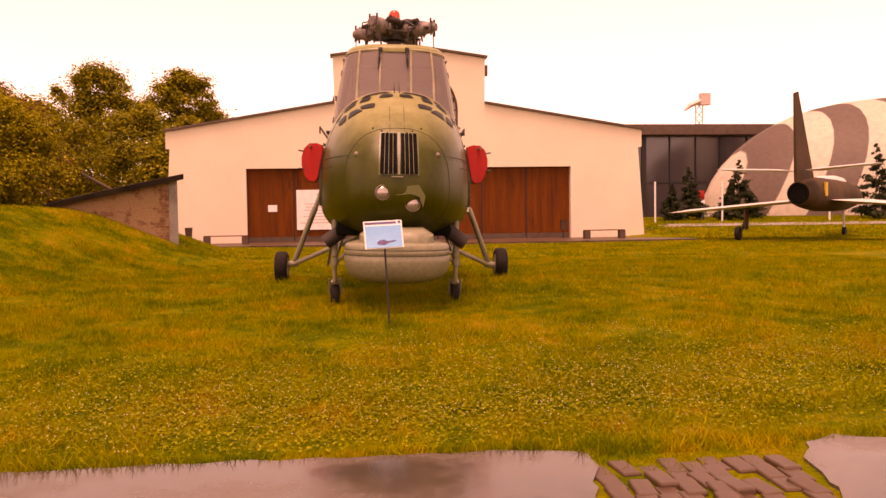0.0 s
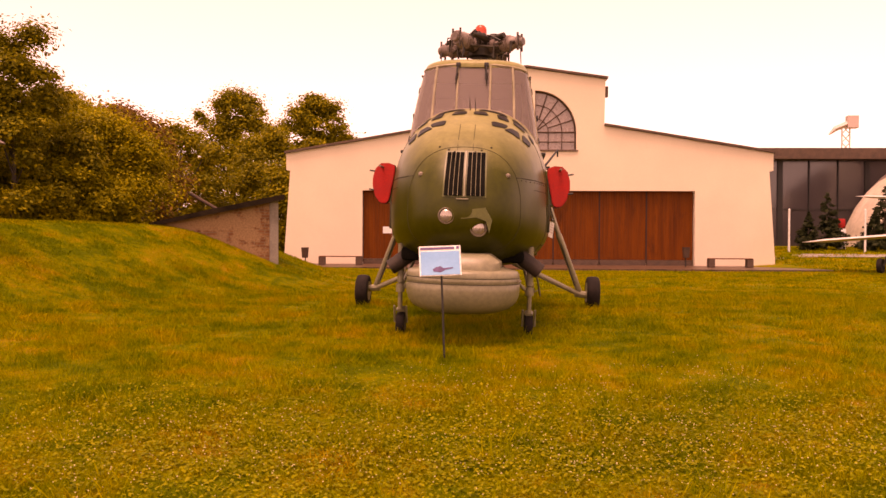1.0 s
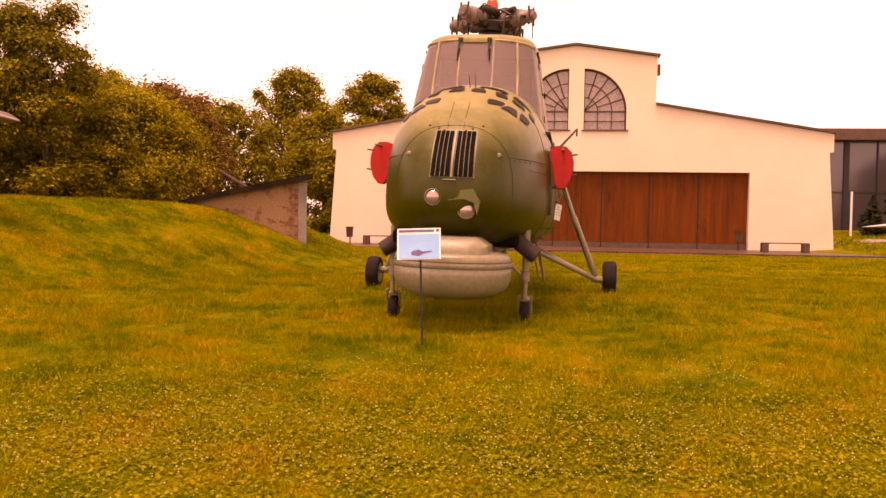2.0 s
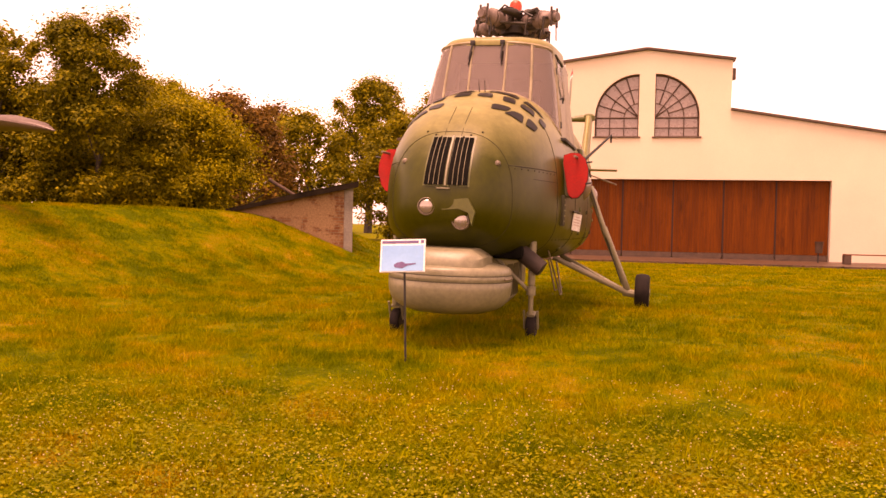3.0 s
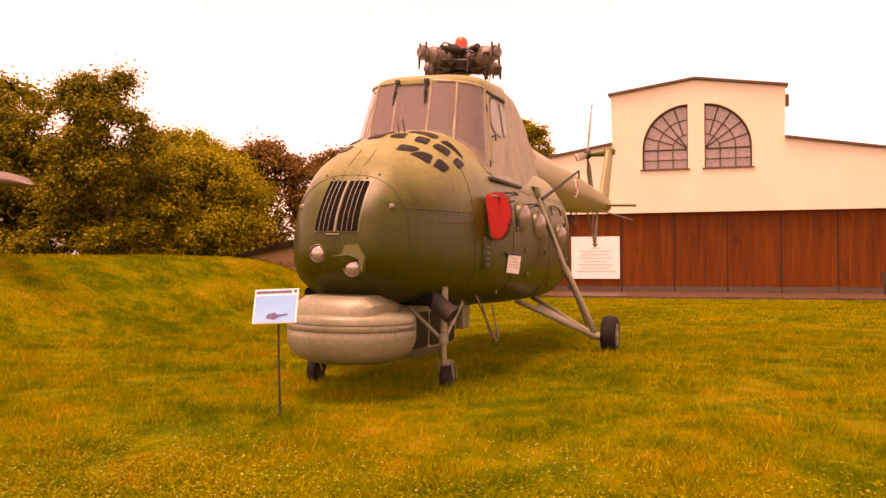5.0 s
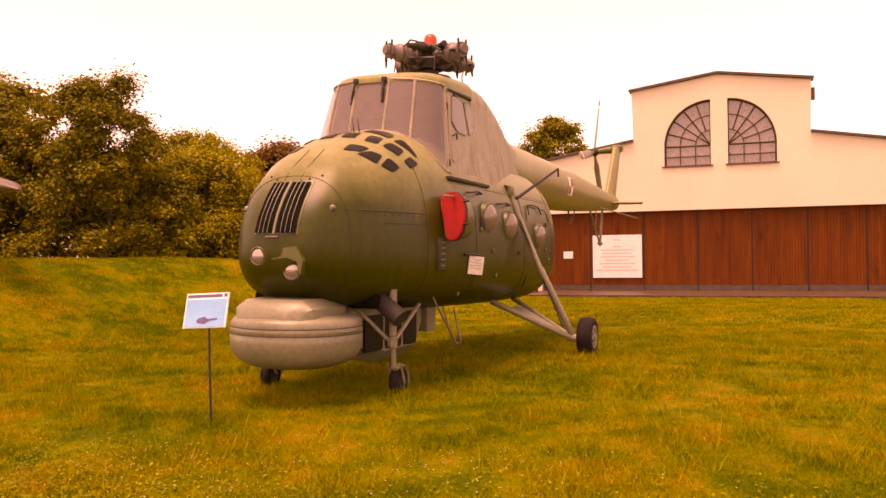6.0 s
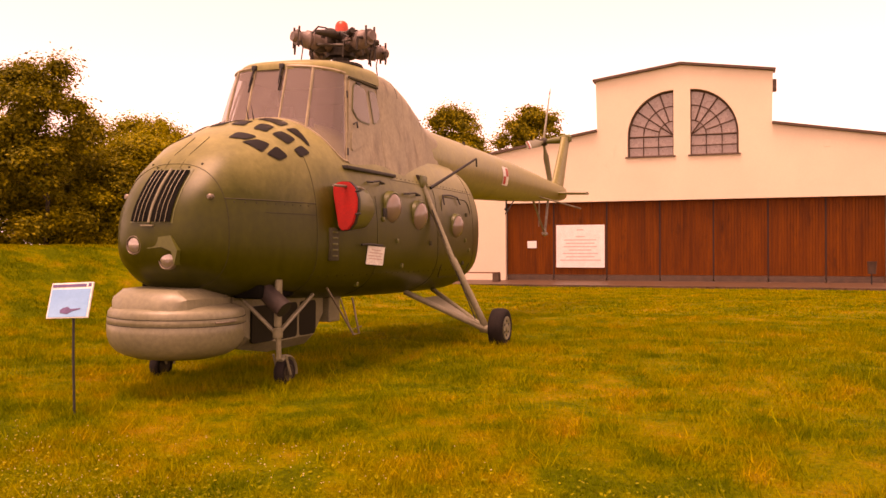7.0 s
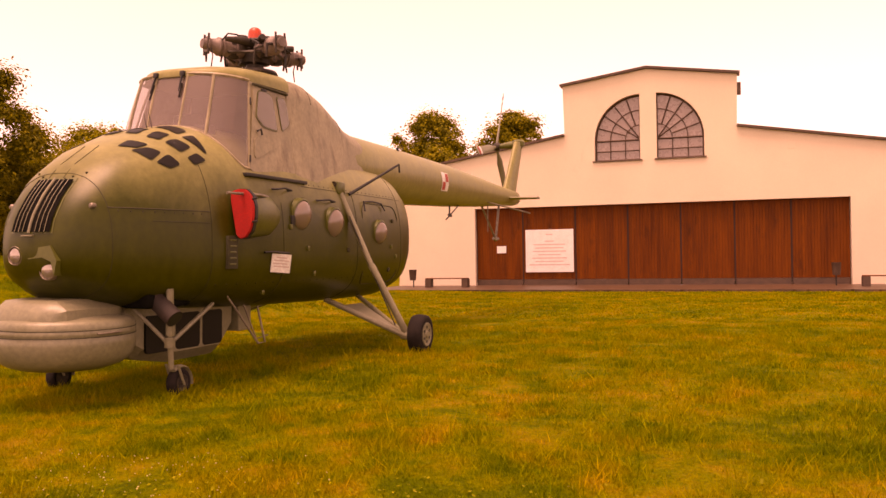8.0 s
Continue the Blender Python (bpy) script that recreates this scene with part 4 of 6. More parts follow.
# engine air intakes with red covers, one on each side
for sgn in (-1, 1):
    rings = []
    for v, w, h in ((1.83, 0.12, 0.25), (2.05, 0.14, 0.26), (2.42, 0.13, 0.23), (2.7, 0.04, 0.10)):
        rings.append([(sgn * (1.09 - (v - 1.83) * 0.08) + math.cos(k) * w, v, 1.89 + math.sin(k) * h) for k in (2 * math.pi * j / 18 for j in range(18))])
    intake = part("air_intake", loft(bmesh.new(), rings), M_OLIVE, heli, "olive engine air intake", 60)
    shape = [(-0.06, -0.22), (-0.02, -0.27), (0.06, -0.26), (0.125, -0.18), (0.165, -0.04), (0.165, 0.08), (0.13, 0.20), (0.06, 0.265), (-0.04, 0.27), (-0.13, 0.24), (-0.13, 0.14)]
    flip = [(sgn * x, z) for x, z in shape]
    part("intake_rim", prism(bmesh.new(), [(x * 1.02, z * 1.02) for x, z in flip], Matrix.Translation((sgn * 1.14, 1.85, 1.89)) @ FORWARD, 0.05), M_BLACK, intake, "black intake rim", 0)
    bm = prism(bmesh.new(), flip, Matrix.Translation((sgn * 1.14, 1.798, 1.89)) @ FORWARD, 0.035)
    bmesh.ops.bevel(bm, geom=bm.edges[:], offset=0.010, segments=2, affect="EDGES")
    cover = part("intake_cover", bm, M_RED, intake, "bright red canvas intake cover", 40)
    for z in (1.80, 2.05):
        part("cover_pin", tube(bmesh.new(), [(sgn * 1.28, 1.78, z), (sgn * 1.35, 1.77, z + 0.01)], 0.012, 6), M_BLACK, intake)
    part("pitot_tube", tube(bmesh.new(), [(sgn * 1.17, 1.48, 2.10), (sgn * 1.17, 2.10, 2.11), (sgn * 1.04, 2.45, 2.11)], [0.014, 0.018, 0.022], 8), M_STEEL, heli, "pale pitot tube")

# the port and starboard sides
for sgn in (-1, 1):
    def out(v, z, off=0.0):
        return Vector((sgn * (hull_half(v, z) + off), v, z))

    SIDE = pose(0, 0, 0, 0, sgn * 90, 0)
    for v, z, r in ((3.17, 1.93, 0.19), (4.02, 1.86, 0.19), (5.46, 1.76, 0.17)):
        m = Matrix.Translation(out(v, z, -0.03)) @ pose(0, 0, 0, 0, sgn * 8, 0) @ SIDE
        port = part("porthole", lathe(bmesh.new(), [(r + 0.025, -0.03), (r + 0.025, 0.045), (r + 0.01, 0.055), (r, 0.045)], m, 28), M_OLIVE, heli, "round porthole with a blown pane")
        part("porthole_pane", lathe(bmesh.new(), [(r, 0.04), (r * 0.95, 0.07), (r * 0.7, 0.11), (r * 0.35, 0.135), (0.001, 0.14)], m, 24), M_PORTGLASS, port, "clouded bulging pane", 60)
    for v0, v1, z in ((2.62, 2.95, 2.22), (3.62, 4.02, 2.14)):
        pts = [out(v0, z, -0.01), out(v0 + 0.02, z, 0.07), out((v0 + v1) / 2, z + 0.02, 0.08), out(v1 - 0.02, z, 0.07), out(v1, z, -0.01)]
        part("hand_rail", tube(bmesh.new(), pts, 0.013, 6), M_BLACK, heli, "dark hand rail")
    # louvred vent
    vent = part("louvred_vent", box(bmesh.new(), tuple(map(min, zip(out(1.67, 1.29, -0.03), out(1.85, 1.65, 0.012)))), tuple(map(max, zip(out(1.67, 1.29, -0.03), out(1.85, 1.65, 0.012)))), 0.004), M_SEAM, heli, "dark louvred vent")
    for i in range(5):
        p = out(1.76, 1.34 + i * 0.065, 0.012)
        part("louvre", box(bmesh.new(), (p.x - 0.012, 1.70, p.z - 0.006), (p.x + 0.012, 1.82, p.z + 0.012), 0.003), M_OLIVE, vent)
    # cargo door outline with rounded corners
    pts = [out(v, z, 0.002) for v, z in rounded(4.92, 6.22, 1.0, 2.18, 0.18, 5)]
    part("cabin_door_joint", tube(bmesh.new(), pts + pts[:1], 0.007, 5), M_SEAM, heli, "dark joint of the cabin door")
    pts = [out(v, z, 0.03) for v, z in ((4.98, 2.06), (5.0, 2.2), (5.3, 2.22), (5.62, 2.2), (5.7, 2.10))]
    part("door_rain_strip", tube(bmesh.new(), pts, 0.012, 5), M_BLACK, heli)
    for v, z in ((2.55, 1.0), (3.3, 1.52), (3.5, 1.2), (4.4, 1.5), (5.9, 1.55), (6.1, 1.4), (3.25, 2.12), (2.9, 1.78), (6.0, 1.95), (5.85, 1.2)):
        p = out(v, z)
        part("fuselage_fitting", box(bmesh.new(), (p.x - 0.03, v - 0.025, z - 0.03), (p.x + 0.022, v + 0.025, z + 0.03), 0.006), M_SEAM if (v * 10) % 2 < 1 else M_OLIVE, heli, "small fuselage fitting")
    p = out(2.98, 1.86, 0)
    part("cable_socket", box(bmesh.new(), (p.x - 0.03, 2.92, 1.80), (p.x + 0.02, 3.0, 1.92), 0.004), M_BLACK, heli, "small black socket")
    # folding step under the belly
    step = bmesh.new()
    tube(step, [(sgn * 0.86, 1.92, 0.98), (sgn * 0.98, 2.36, 0.42), (sgn * 0.98, 2.50, 0.42), (sgn * 0.90, 2.46, 0.84)], 0.012, 6)
    part("boarding_step", step, M_STEEL, heli, "thin bent boarding step")
    part("boarding_step", tube(bmesh.new(), [(sgn * 0.82, 2.30, 0.86), (sgn * 0.90, 2.44, 0.46), (sgn * 0.98, 2.56, 0.50)], 0.010, 6), M_STEEL, heli)
    # exhaust stub
    ex = part("exhaust_pipe", tube(bmesh.new(), [(sgn * 0.40, 1.0, 1.12), (sgn * 0.66, 0.98, 0.99), (sgn * 0.92, 0.96, 0.80)], [0.09, 0.095, 0.095], 16), M_SOOT, heli, "dark slanting exhaust pipe")
    d = (Vector((0.28 * sgn, -0.03, -0.18))).normalized()
    part("exhaust_mouth", tube(bmesh.new(), [Vector((sgn * 0.921, 0.96, 0.799)), Vector((sgn * 0.921, 0.96, 0.799)) + d * 0.004], 0.080, 16), M_BLACK, ex)
    # added black box: stands for the deep shade between hull and pod
    part("belly_shade_box", box(bmesh.new(), (min(sgn * 0.35, sgn * 0.78), 0.80, 0.90), (max(sgn * 0.35, sgn * 0.72), 1.5, 1.06), 0.05), M_GRILLE, heli, "matt black box standing in for the shade under the belly")
    # nose gear
    strut = part("nose_gear_leg", tube(bmesh.new(), [(sgn * 0.80, 1.03, 1.10), (sgn * 0.80, 1.03, 0.62), (sgn * 0.80, 1.03, 0.615), (sgn * 0.80, 1.06, 0.28)], [0.040, 0.040, 0.028, 0.028], 12), M_PODGREY, heli, "grey-green nose gear leg")
    part("drag_brace", tube(bmesh.new(), [(sgn * 0.80, 1.05, 0.55), (sgn * 0.72, 1.85, 0.90)], 0.024, 8), M_PODGREY, strut)
    part("side_brace", tube(bmesh.new(), [(sgn * 0.80, 1.04, 0.52), (sgn * 0.40, 0.95, 0.90)], 0.022, 8), M_PODGREY, strut)
    part("gear_collar", tube(bmesh.new(), [(sgn * 0.80, 1.03, 0.50), (sgn * 0.80, 1.03, 0.60)], 0.052, 12), M_PODGREY, strut)
    fork = [(sgn * 0.80, 1.17 + 0.175 * math.cos(radians(a)), 0.12 + 0.175 * math.sin(radians(a))) for a in range(125, -21, -15)]
    part("mudguard", tube(bmesh.new(), fork, 0.052, 8, 0.35), M_PODGREY, strut, "curved mudguard over the wheel")
    for q in (-0.075, 0.075):
        part("fork_arm", tube(bmesh.new(), [(sgn * 0.80 + q, 1.07, 0.32), (sgn * 0.80 + q, 1.17, 0.11)], 0.014, 6), M_PODGREY, strut)

    def wheel(u, v, z, r, w, label):
        z += u * 0.0218  # the hull leans on its springs, the wheels stand level
        m = Matrix.Translation((u, v, z)) @ pose(0, 0, 0, 0, sgn * 90, 0)
        tyre = lathe(bmesh.new(), [(r * 0.58, -w * 0.42), (r * 0.8, -w * 0.5), (r * 0.95, -w * 0.42), (r, -w * 0.15), (r, w * 0.15), (r * 0.95, w * 0.42), (r * 0.8, w * 0.5), (r * 0.58, w * 0.42)], m, 32)
        ob = part("wheel", tyre, M_RUBBER, heli, label, 60)
        part("rim", lathe(bmesh.new(), [(0.001, w * 0.54), (r * 0.16, w * 0.54), (r * 0.20, w * 0.46), (r * 0.45, w * 0.445), (r * 0.56, w * 0.50), (r * 0.60, w * 0.48), (r * 0.60, -w * 0.48), (r * 0.4, -w * 0.46), (0.001, -w * 0.46)], m, 24), M_PODGREY if r > 0.25 else M_OILY, ob, "grey-green wheel rim" if r > 0.25 else "dirty dark wheel rim")
        for k in range(6):
            c = m @ Vector((r * 0.36 * math.cos(k * 1.047), r * 0.36 * math.sin(k * 1.047), w * 0.449))
            part("rim_hole", lathe(bmesh.new(), [(r * 0.075, 0), (r * 0.075, 0.006), (0.001, 0.007)], Matrix.Translation(c) @ pose(0, 0, 0, 0, sgn * 90, 0), 8), M_BLACK, ob)

    wheel(sgn * 0.80, 1.17, 0.110, 0.145, 0.11, "small black nose wheel")
    # main gear
    wheel(sgn * 1.945, 4.93, 0.285, 0.275, 0.22, "black main wheel with a grey-green rim")
    leg = part("main_gear_leg", tube(bmesh.new(), [(sgn * 0.93, 4.36, 2.38), (sgn * 1.33, 4.60, 1.30), (sgn * 1.34, 4.61, 1.28), (sgn * 1.72, 4.93, 0.35)], [0.040, 0.040, 0.050, 0.048], 14), M_PODGREY, heli, "long grey-green shock strut")
    part("strut_mount", box(bmesh.new(), (min(sgn * 0.84, sgn * 1.0), 4.27, 2.26), (max(sgn * 0.84, sgn * 1.0), 4.48, 2.44), 0.03), M_OLIVE, leg, "cast upper strut mount")
    part("strut_head", tube(bmesh.new(), [(sgn * 0.93, 4.25, 2.40), (sgn * 0.93, 4.50, 2.40)], 0.04, 10), M_OILY, leg)
    part("axle", tube(bmesh.new(), [(sgn * 1.66, 4.93, 0.31), (sgn * 1.87, 4.93, 0.285)], 0.06, 10), M_PODGREY, leg)
    part("lower_arm", tube(bmesh.new(), [(sgn * 0.60, 4.62, 0.80), (sgn * 1.70, 4.90, 0.31)], 0.04, 10), M_PODGREY, leg)
    part("lower_arm", tube(bmesh.new(), [(sgn * 0.60, 5.65, 0.80), (sgn * 1.70, 4.97, 0.31)], 0.036, 10), M_PODGREY, leg)
    web = bmesh.new()
    a = [web.verts.new(p) for p in ((sgn * 0.82, 4.70, 0.71), (sgn * 1.64, 4.90, 0.35), (sgn * 1.64, 4.98, 0.35), (sgn * 0.82, 5.36, 0.71))]
    b = [web.verts.new((p.co.x, p.co.y, p.co.z - 0.03)) for p in a]
    web.faces.new(a)
    web.faces.new(b[::-1])
    ring_faces(web, a, b)
    part("arm_fairing", web, M_PODGREY, leg, "pale fairing plate between the arms", 0)
    part("brake_hose", tube(bmesh.new(), [(sgn * 1.0, 4.42, 2.2), (sgn * 1.12, 4.42, 1.9), (sgn * 1.36, 4.60, 1.2), (sgn * 1.63, 4.78, 0.45)], 0.009, 5), M_BLACK, leg)
    # aerial rod behind the strut
    rod = part("aerial_rod", tube(bmesh.new(), [(sgn * 0.98, 4.62, 2.28), (sgn * 1.33, 5.55, 2.78)], [0.024, 0.016], 7), M_BLACK, heli, "dark slanting aerial rod")
    part("rod_tip", tube(bmesh.new(), [(sgn * 1.33, 5.55, 2.78), (sgn * 1.33, 5.57, 2.66)], 0.014, 6), M_BLACK, rod)

# notice on the port side
p = Vector((hull_half(2.62, 1.33) + 0.05, 2.62, 1.34))
notice = part("notice_sheet", box(bmesh.new(), (-0.006, -0.155, -0.11), (0.0, 0.155, 0.11)), M_WHITE, heli, "white printed notice hung on the side", 0)
notice.location = p
notice.rotation_euler = (radians(-4), radians(5), radians(-14))
for i, (a, b) in enumerate(((-0.08, 0.08), (-0.12, 0.12), (-0.13, 0.10), (-0.11, 0.13))):
    bar = part("print_bar", box(bmesh.new(), (0.001, a, 0.06 - i * 0.035), (0.003, b, 0.072 - i * 0.035)), M_PINKPRINT, notice, "", 0)
part("notice_rail", tube(bmesh.new(), [(p.x - 0.02, 2.30, 1.47), (p.x + 0.01, 2.42, 1.475), (p.x + 0.01, 2.78, 1.46)], 0.014, 6), M_BLACK, heli, "short dark rail")

# radar pod under the nose
PC = (0.01, 0.44)


def pod_ring(s, z, n=48):
    return [(PC[0] + 0.66 * s * math.cos(k), PC[1] + (0.66 if math.sin(k) < 0 else 0.67) * s * math.sin(k), z) for k in (2 * math.pi * j / n for j in range(n))]


prof = ((0.02, 0.315), (0.4, 0.322), (0.62, 0.34), (0.78, 0.375), (0.89, 0.42), (0.955, 0.475), (0.99, 0.54), (1.0, 0.60), (1.0, 0.672), (0.992, 0.677), (1.0, 0.682), (0.998, 0.735), (0.99, 0.742), (0.992, 0.75), (0.985, 0.79), (0.955, 0.818), (0.90, 0.832), (0.7, 0.86), (0.02, 0.90))
pod = part("radar_pod", loft(bmesh.new(), [pod_ring(*q) for q in prof]), M_PODGREY, heli, "flat oval grey-green radar pod", 50)
for z, s in ((0.743, 0.996), (0.677, 1.001)):
    pts = pod_ring(s, z)
    part("pod_joint", tube(bmesh.new(), pts + pts[:1], 0.0045, 4), M_SEAM, pod, "dark pod joint")
part("pod_latch", tube(bmesh.new(), [(0.645, 0.20, 0.71), (0.675, 0.28, 0.71), (0.675, 0.48, 0.71)], 0.010, 6), M_STEEL, pod, "pale latch bar")
rings = []
for v, w, zt in ((-0.13, 0.20, 0.86), (-0.06, 0.36, 0.96), (0.04, 0.44, 1.01), (0.35, 0.46, 1.02), (0.75, 0.40, 1.0), (1.0, 0.25, 0.95)):
    rings.append([(w, v, 0.80), (w, v, 0.80 + (zt - 0.80) * 0.6), (w * 0.72, v, zt), (-w * 0.72, v, zt), (-w, v, 0.80 + (zt - 0.80) * 0.6), (-w, v, 0.80)])
part("pod_pylon", loft(bmesh.new(), rings), M_PODGREY, pod, "", 30)
# gondola with windows behind the pod
rings = []
for v, w, zb, zt in ((0.90, 0.34, 0.46, 0.98), (1.1, 0.40, 0.34, 0.98), (1.6, 0.42, 0.26, 0.98), (2.4, 0.42, 0.27, 0.96), (2.72, 0.36, 0.50, 0.96)):
    rings.append([(w * 0.7, v, zb), (w, v, zb + 0.12), (w, v, zt), (-w, v, zt), (-w, v, zb + 0.12), (-w * 0.7, v, zb)])
gondola = part("ventral_gondola", loft(bmesh.new(), rings), M_PODGREY, heli, "grey-green gondola with dark windows under the belly", 20)
for sgn in (-1, 1):
    for v0, v1 in ((1.12, 1.55), (1.60, 2.02), (2.07, 2.44)):
        bm = bmesh.new()
        k = 0.425 * sgn
        a = [bm.verts.new((k, v, z)) for v, z in rounded(v0, v1, 0.40, 0.80, 0.05)]
        b = [bm.verts.new((k - 0.03 * sgn, q.co.y, q.co.z)) for q in a]
        bm.faces.new(a)
        bm.faces.new(b[::-1])
        ring_faces(bm, a, b)
        part("gondola_pane", bm, M_DARKGLASS, gondola, "dark gondola window", 0)

part("belly_box", box(bmesh.new(), (0.12, 2.78, 0.50), (0.42, 3.05, 0.84), 0.015), M_PODGREY, heli, "pale box under the belly", 0)

# rotor head
head = part("rotor_mast", lathe(bmesh.new(), [(0.34, 3.66), (0.30, 3.74), (0.16, 3.78), (0.12, 3.86), (0.12, 4.0), (0.20, 4.02), (0.20, 4.20), (0.12, 4.24), (0.09, 4.30), (0.09, 4.34)], Matrix.Translation((0, 3.74, -0.02)), 20), M_OILY, heli, "oily dark rotor mast and hub")
part("swash_plate", lathe(bmesh.new(), [(0.12, 3.84), (0.29, 3.85), (0.31, 3.88), (0.29, 3.92), (0.12, 3.93)], Matrix.Translation((0, 3.74, -0.02)), 24), M_OILY, head, "dark swash plate")
part("beacon_cap", lathe(bmesh.new(), [(0.088, 4.31), (0.092, 4.43), (0.08, 4.48), (0.05, 4.51), (0.001, 4.52)], Matrix.Translation((0, 3.74, -0.02)), 20), M_REDLAMP, head, "round red cap on the hub")
HUB = Matrix.Translation((0, 3.74, 4.14)) @ Matrix.Diagonal((1.08, 1.08, 1.12, 1))
for k in range(4):
    m = HUB @ pose(0, 0, 0, 0, 0, 61 + 90 * k) @ pose(0, 0, 0, 0, -2, 0)
    mx = m @ pose(0, 0, 0, 0, 90, 0)
    grip = part("blade_grip", lathe(bmesh.new(), [(0.06, 0.12), (0.10, 0.2), (0.10, 0.27), (0.075, 0.28), (0.075, 0.34), (0.098, 0.35), (0.098, 0.42), (0.112, 0.43), (0.112, 0.45), (0.096, 0.46), (0.110, 0.48), (0.110, 0.50), (0.09, 0.52), (0.075, 0.60), (0.092, 0.62), (0.092, 0.645), (0.06, 0.65), (0.055, 0.70), (0.03, 0.70)], mx, 16), M_GRIP, head, "pale pinkish-grey blade grip")
    part("damper", tube(bmesh.new(), [m @ Vector((0.12, 0.17, 0.07)), m @ Vector((0.26, 0.19, 0.08)), m @ Vector((0.47, 0.15, 0.07))], [0.055, 0.06, 0.03], 12), M_OILY, grip, "dark drag damper")
    part("damper_cap", tube(bmesh.new(), [m @ Vector((0.20, 0.05, 0.0)), m @ Vector((0.20, 0.05, 0.17))], [0.085, 0.07], 14), M_OILY, grip)
    part("hinge_block", box(bmesh.new(), tuple(Vector((-0.06, -0.06, -0.11))), tuple(Vector((0.06, 0.06, 0.11))), 0.015), M_OILY, grip).matrix_local = m @ Matrix.Translation((0.30, 0, 0))
    part("pitch_link", tube(bmesh.new(), [m @ Vector((0.30, -0.17, -0.20)), m @ Vector((0.33, -0.17, -0.02)), m @ Vector((0.40, -0.10, 0.0))], 0.016, 6), M_OILY, grip, "dark pitch link")
    part("pitch_horn", tube(bmesh.new(), [m @ Vector((0.60, 0.0, 0.0)), m @ Vector((0.58, -0.14, -0.02)), m @ Vector((0.57, -0.15, -0.17))], [0.03, 0.022, 0.012], 7), M_OILY, grip)
    part("droop_stop", tube(bmesh.new(), [m @ Vector((0.44, 0.02, -0.07)), m @ Vector((0.46, 0.02, -0.18))], [0.02, 0.012], 6), M_OILY, grip)
    part("drag_brace", tube(bmesh.new(), [m @ Vector((0.22, 0.02, 0.13)), m @ Vector((0.02, 0.30, 0.13))], 0.018, 6), M_OILY, grip)
    part("cross_strut", tube(bmesh.new(), [m @ Vector((0.40, 0.08, -0.06)), m @ Vector((0.10, 0.36, -0.05))], 0.022, 6), M_OILY, grip)
    part("balance_weight", tube(bmesh.new(), [m @ Vector((0.33, -0.10, 0.08)), m @ Vector((0.47, -0.14, 0.09))], [0.05, 0.04], 10), M_OILY, grip)
    part("hanging_cable", tube(bmesh.new(), [m @ Vector((0.62, 0.06, 0.0)), m @ Vector((0.60, 0.10, -0.14)), m @ Vector((0.61, 0.09, -0.27))], 0.009, 5), M_BLACK, grip)
    for q in (-0.06, 0.06):
        part("grip_bolt", tube(bmesh.new(), [m @ Vector((0.64, q, -0.12)), m @ Vector((0.64, q, 0.12))], 0.016, 6), M_OILY, grip)
    part("hydraulic_line", tube(bmesh.new(), [m @ Vector((0.12, 0.05, 0.12)), m @ Vector((0.3, 0.10, 0.16)), m @ Vector((0.45, 0.18, 0.13)), m @ Vector((0.50, 0.12, 0.05))], 0.012, 5), M_BLACK, grip)
    part("hydraulic_line", tube(bmesh.new(), [m @ Vector((0.15, -0.12, 0.02)), m @ Vector((0.28, -0.20, 0.10)), m @ Vector((0.42, -0.16, 0.02))], 0.012, 5), M_BLACK, grip)
part("cowl_collar", lathe(bmesh.new(), [(0.42, 3.62), (0.40, 3.71), (0.33, 3.73)], Matrix.Translation((0, 3.74, -0.02)), 24), M_OLIVE, heli)

# tail: rotor, stabiliser, skid, marking
gear = part("tail_gearbox", tube(bmesh.new(), [(0.10, 16.72, 4.46), (-0.25, 16.70, 4.44), (-0.58, 16.66, 4.40)], [0.12, 0.10, 0.06], 12), M_OLIVE, heli, "olive tail rotor gearbox")
part("fin_cap", lathe(bmesh.new(), [(0.05, -0.08), (0.17, -0.06), (0.18, 0.06), (0.1, 0.12), (0.001, 0.13)], Matrix.Translation((0, 16.72, 4.46)), 16), M_OLIVE, heli)
part("tail_rotor_hub", lathe(bmesh.new(), [(0.10, -0.08), (0.13, 0.0), (0.10, 0.08), (0.04, 0.12)], Matrix.Translation((-0.60, 16.66, 4.40)) @ pose(0, 0, 0, 0, -90, 0), 14), M_OILY, heli, "dark tail rotor hub")
for a in (68, 190, 308):
    m = Matrix.Translation((-0.62, 16.66, 4.40)) @ pose(0, 0, 0, -(90 - a) * 1.0, 0, 0)

    def blade_ring(s, c, th, turn):
        out_ = []
        for j in range(12):
            k = 2 * math.pi * j / 12
            q = Vector((math.sin(k) * th, math.cos(k) * c, s))
            out_.append(m @ (pose(0, 0, 0, 0, 0, turn) @ q))
        return out_

    bl = part("tail_rotor_blade", loft(bmesh.new(), [blade_ring(0.06, 0.04, 0.035, 0), blade_ring(0.25, 0.05, 0.03, 20), blade_ring(0.5, 0.11, 0.016, 30), blade_ring(1.2, 0.11, 0.014, 24), blade_ring(1.66, 0.105, 0.012, 20), blade_ring(1.72, 0.06, 0.006, 20)]), M_PODGREY, heli, "grey tail rotor blade with striped tip", 50)
    part("tip_band", loft(bmesh.new(), [blade_ring(1.38, 0.112, 0.018, 22), blade_ring(1.47, 0.112, 0.018, 22)]), M_WHITE, bl, "white tip band")
    part("tip_band", loft(bmesh.new(), [blade_ring(1.50, 0.110, 0.018, 22), blade_ring(1.59, 0.109, 0.018, 22)]), M_FLAGRED, bl, "red tip band")
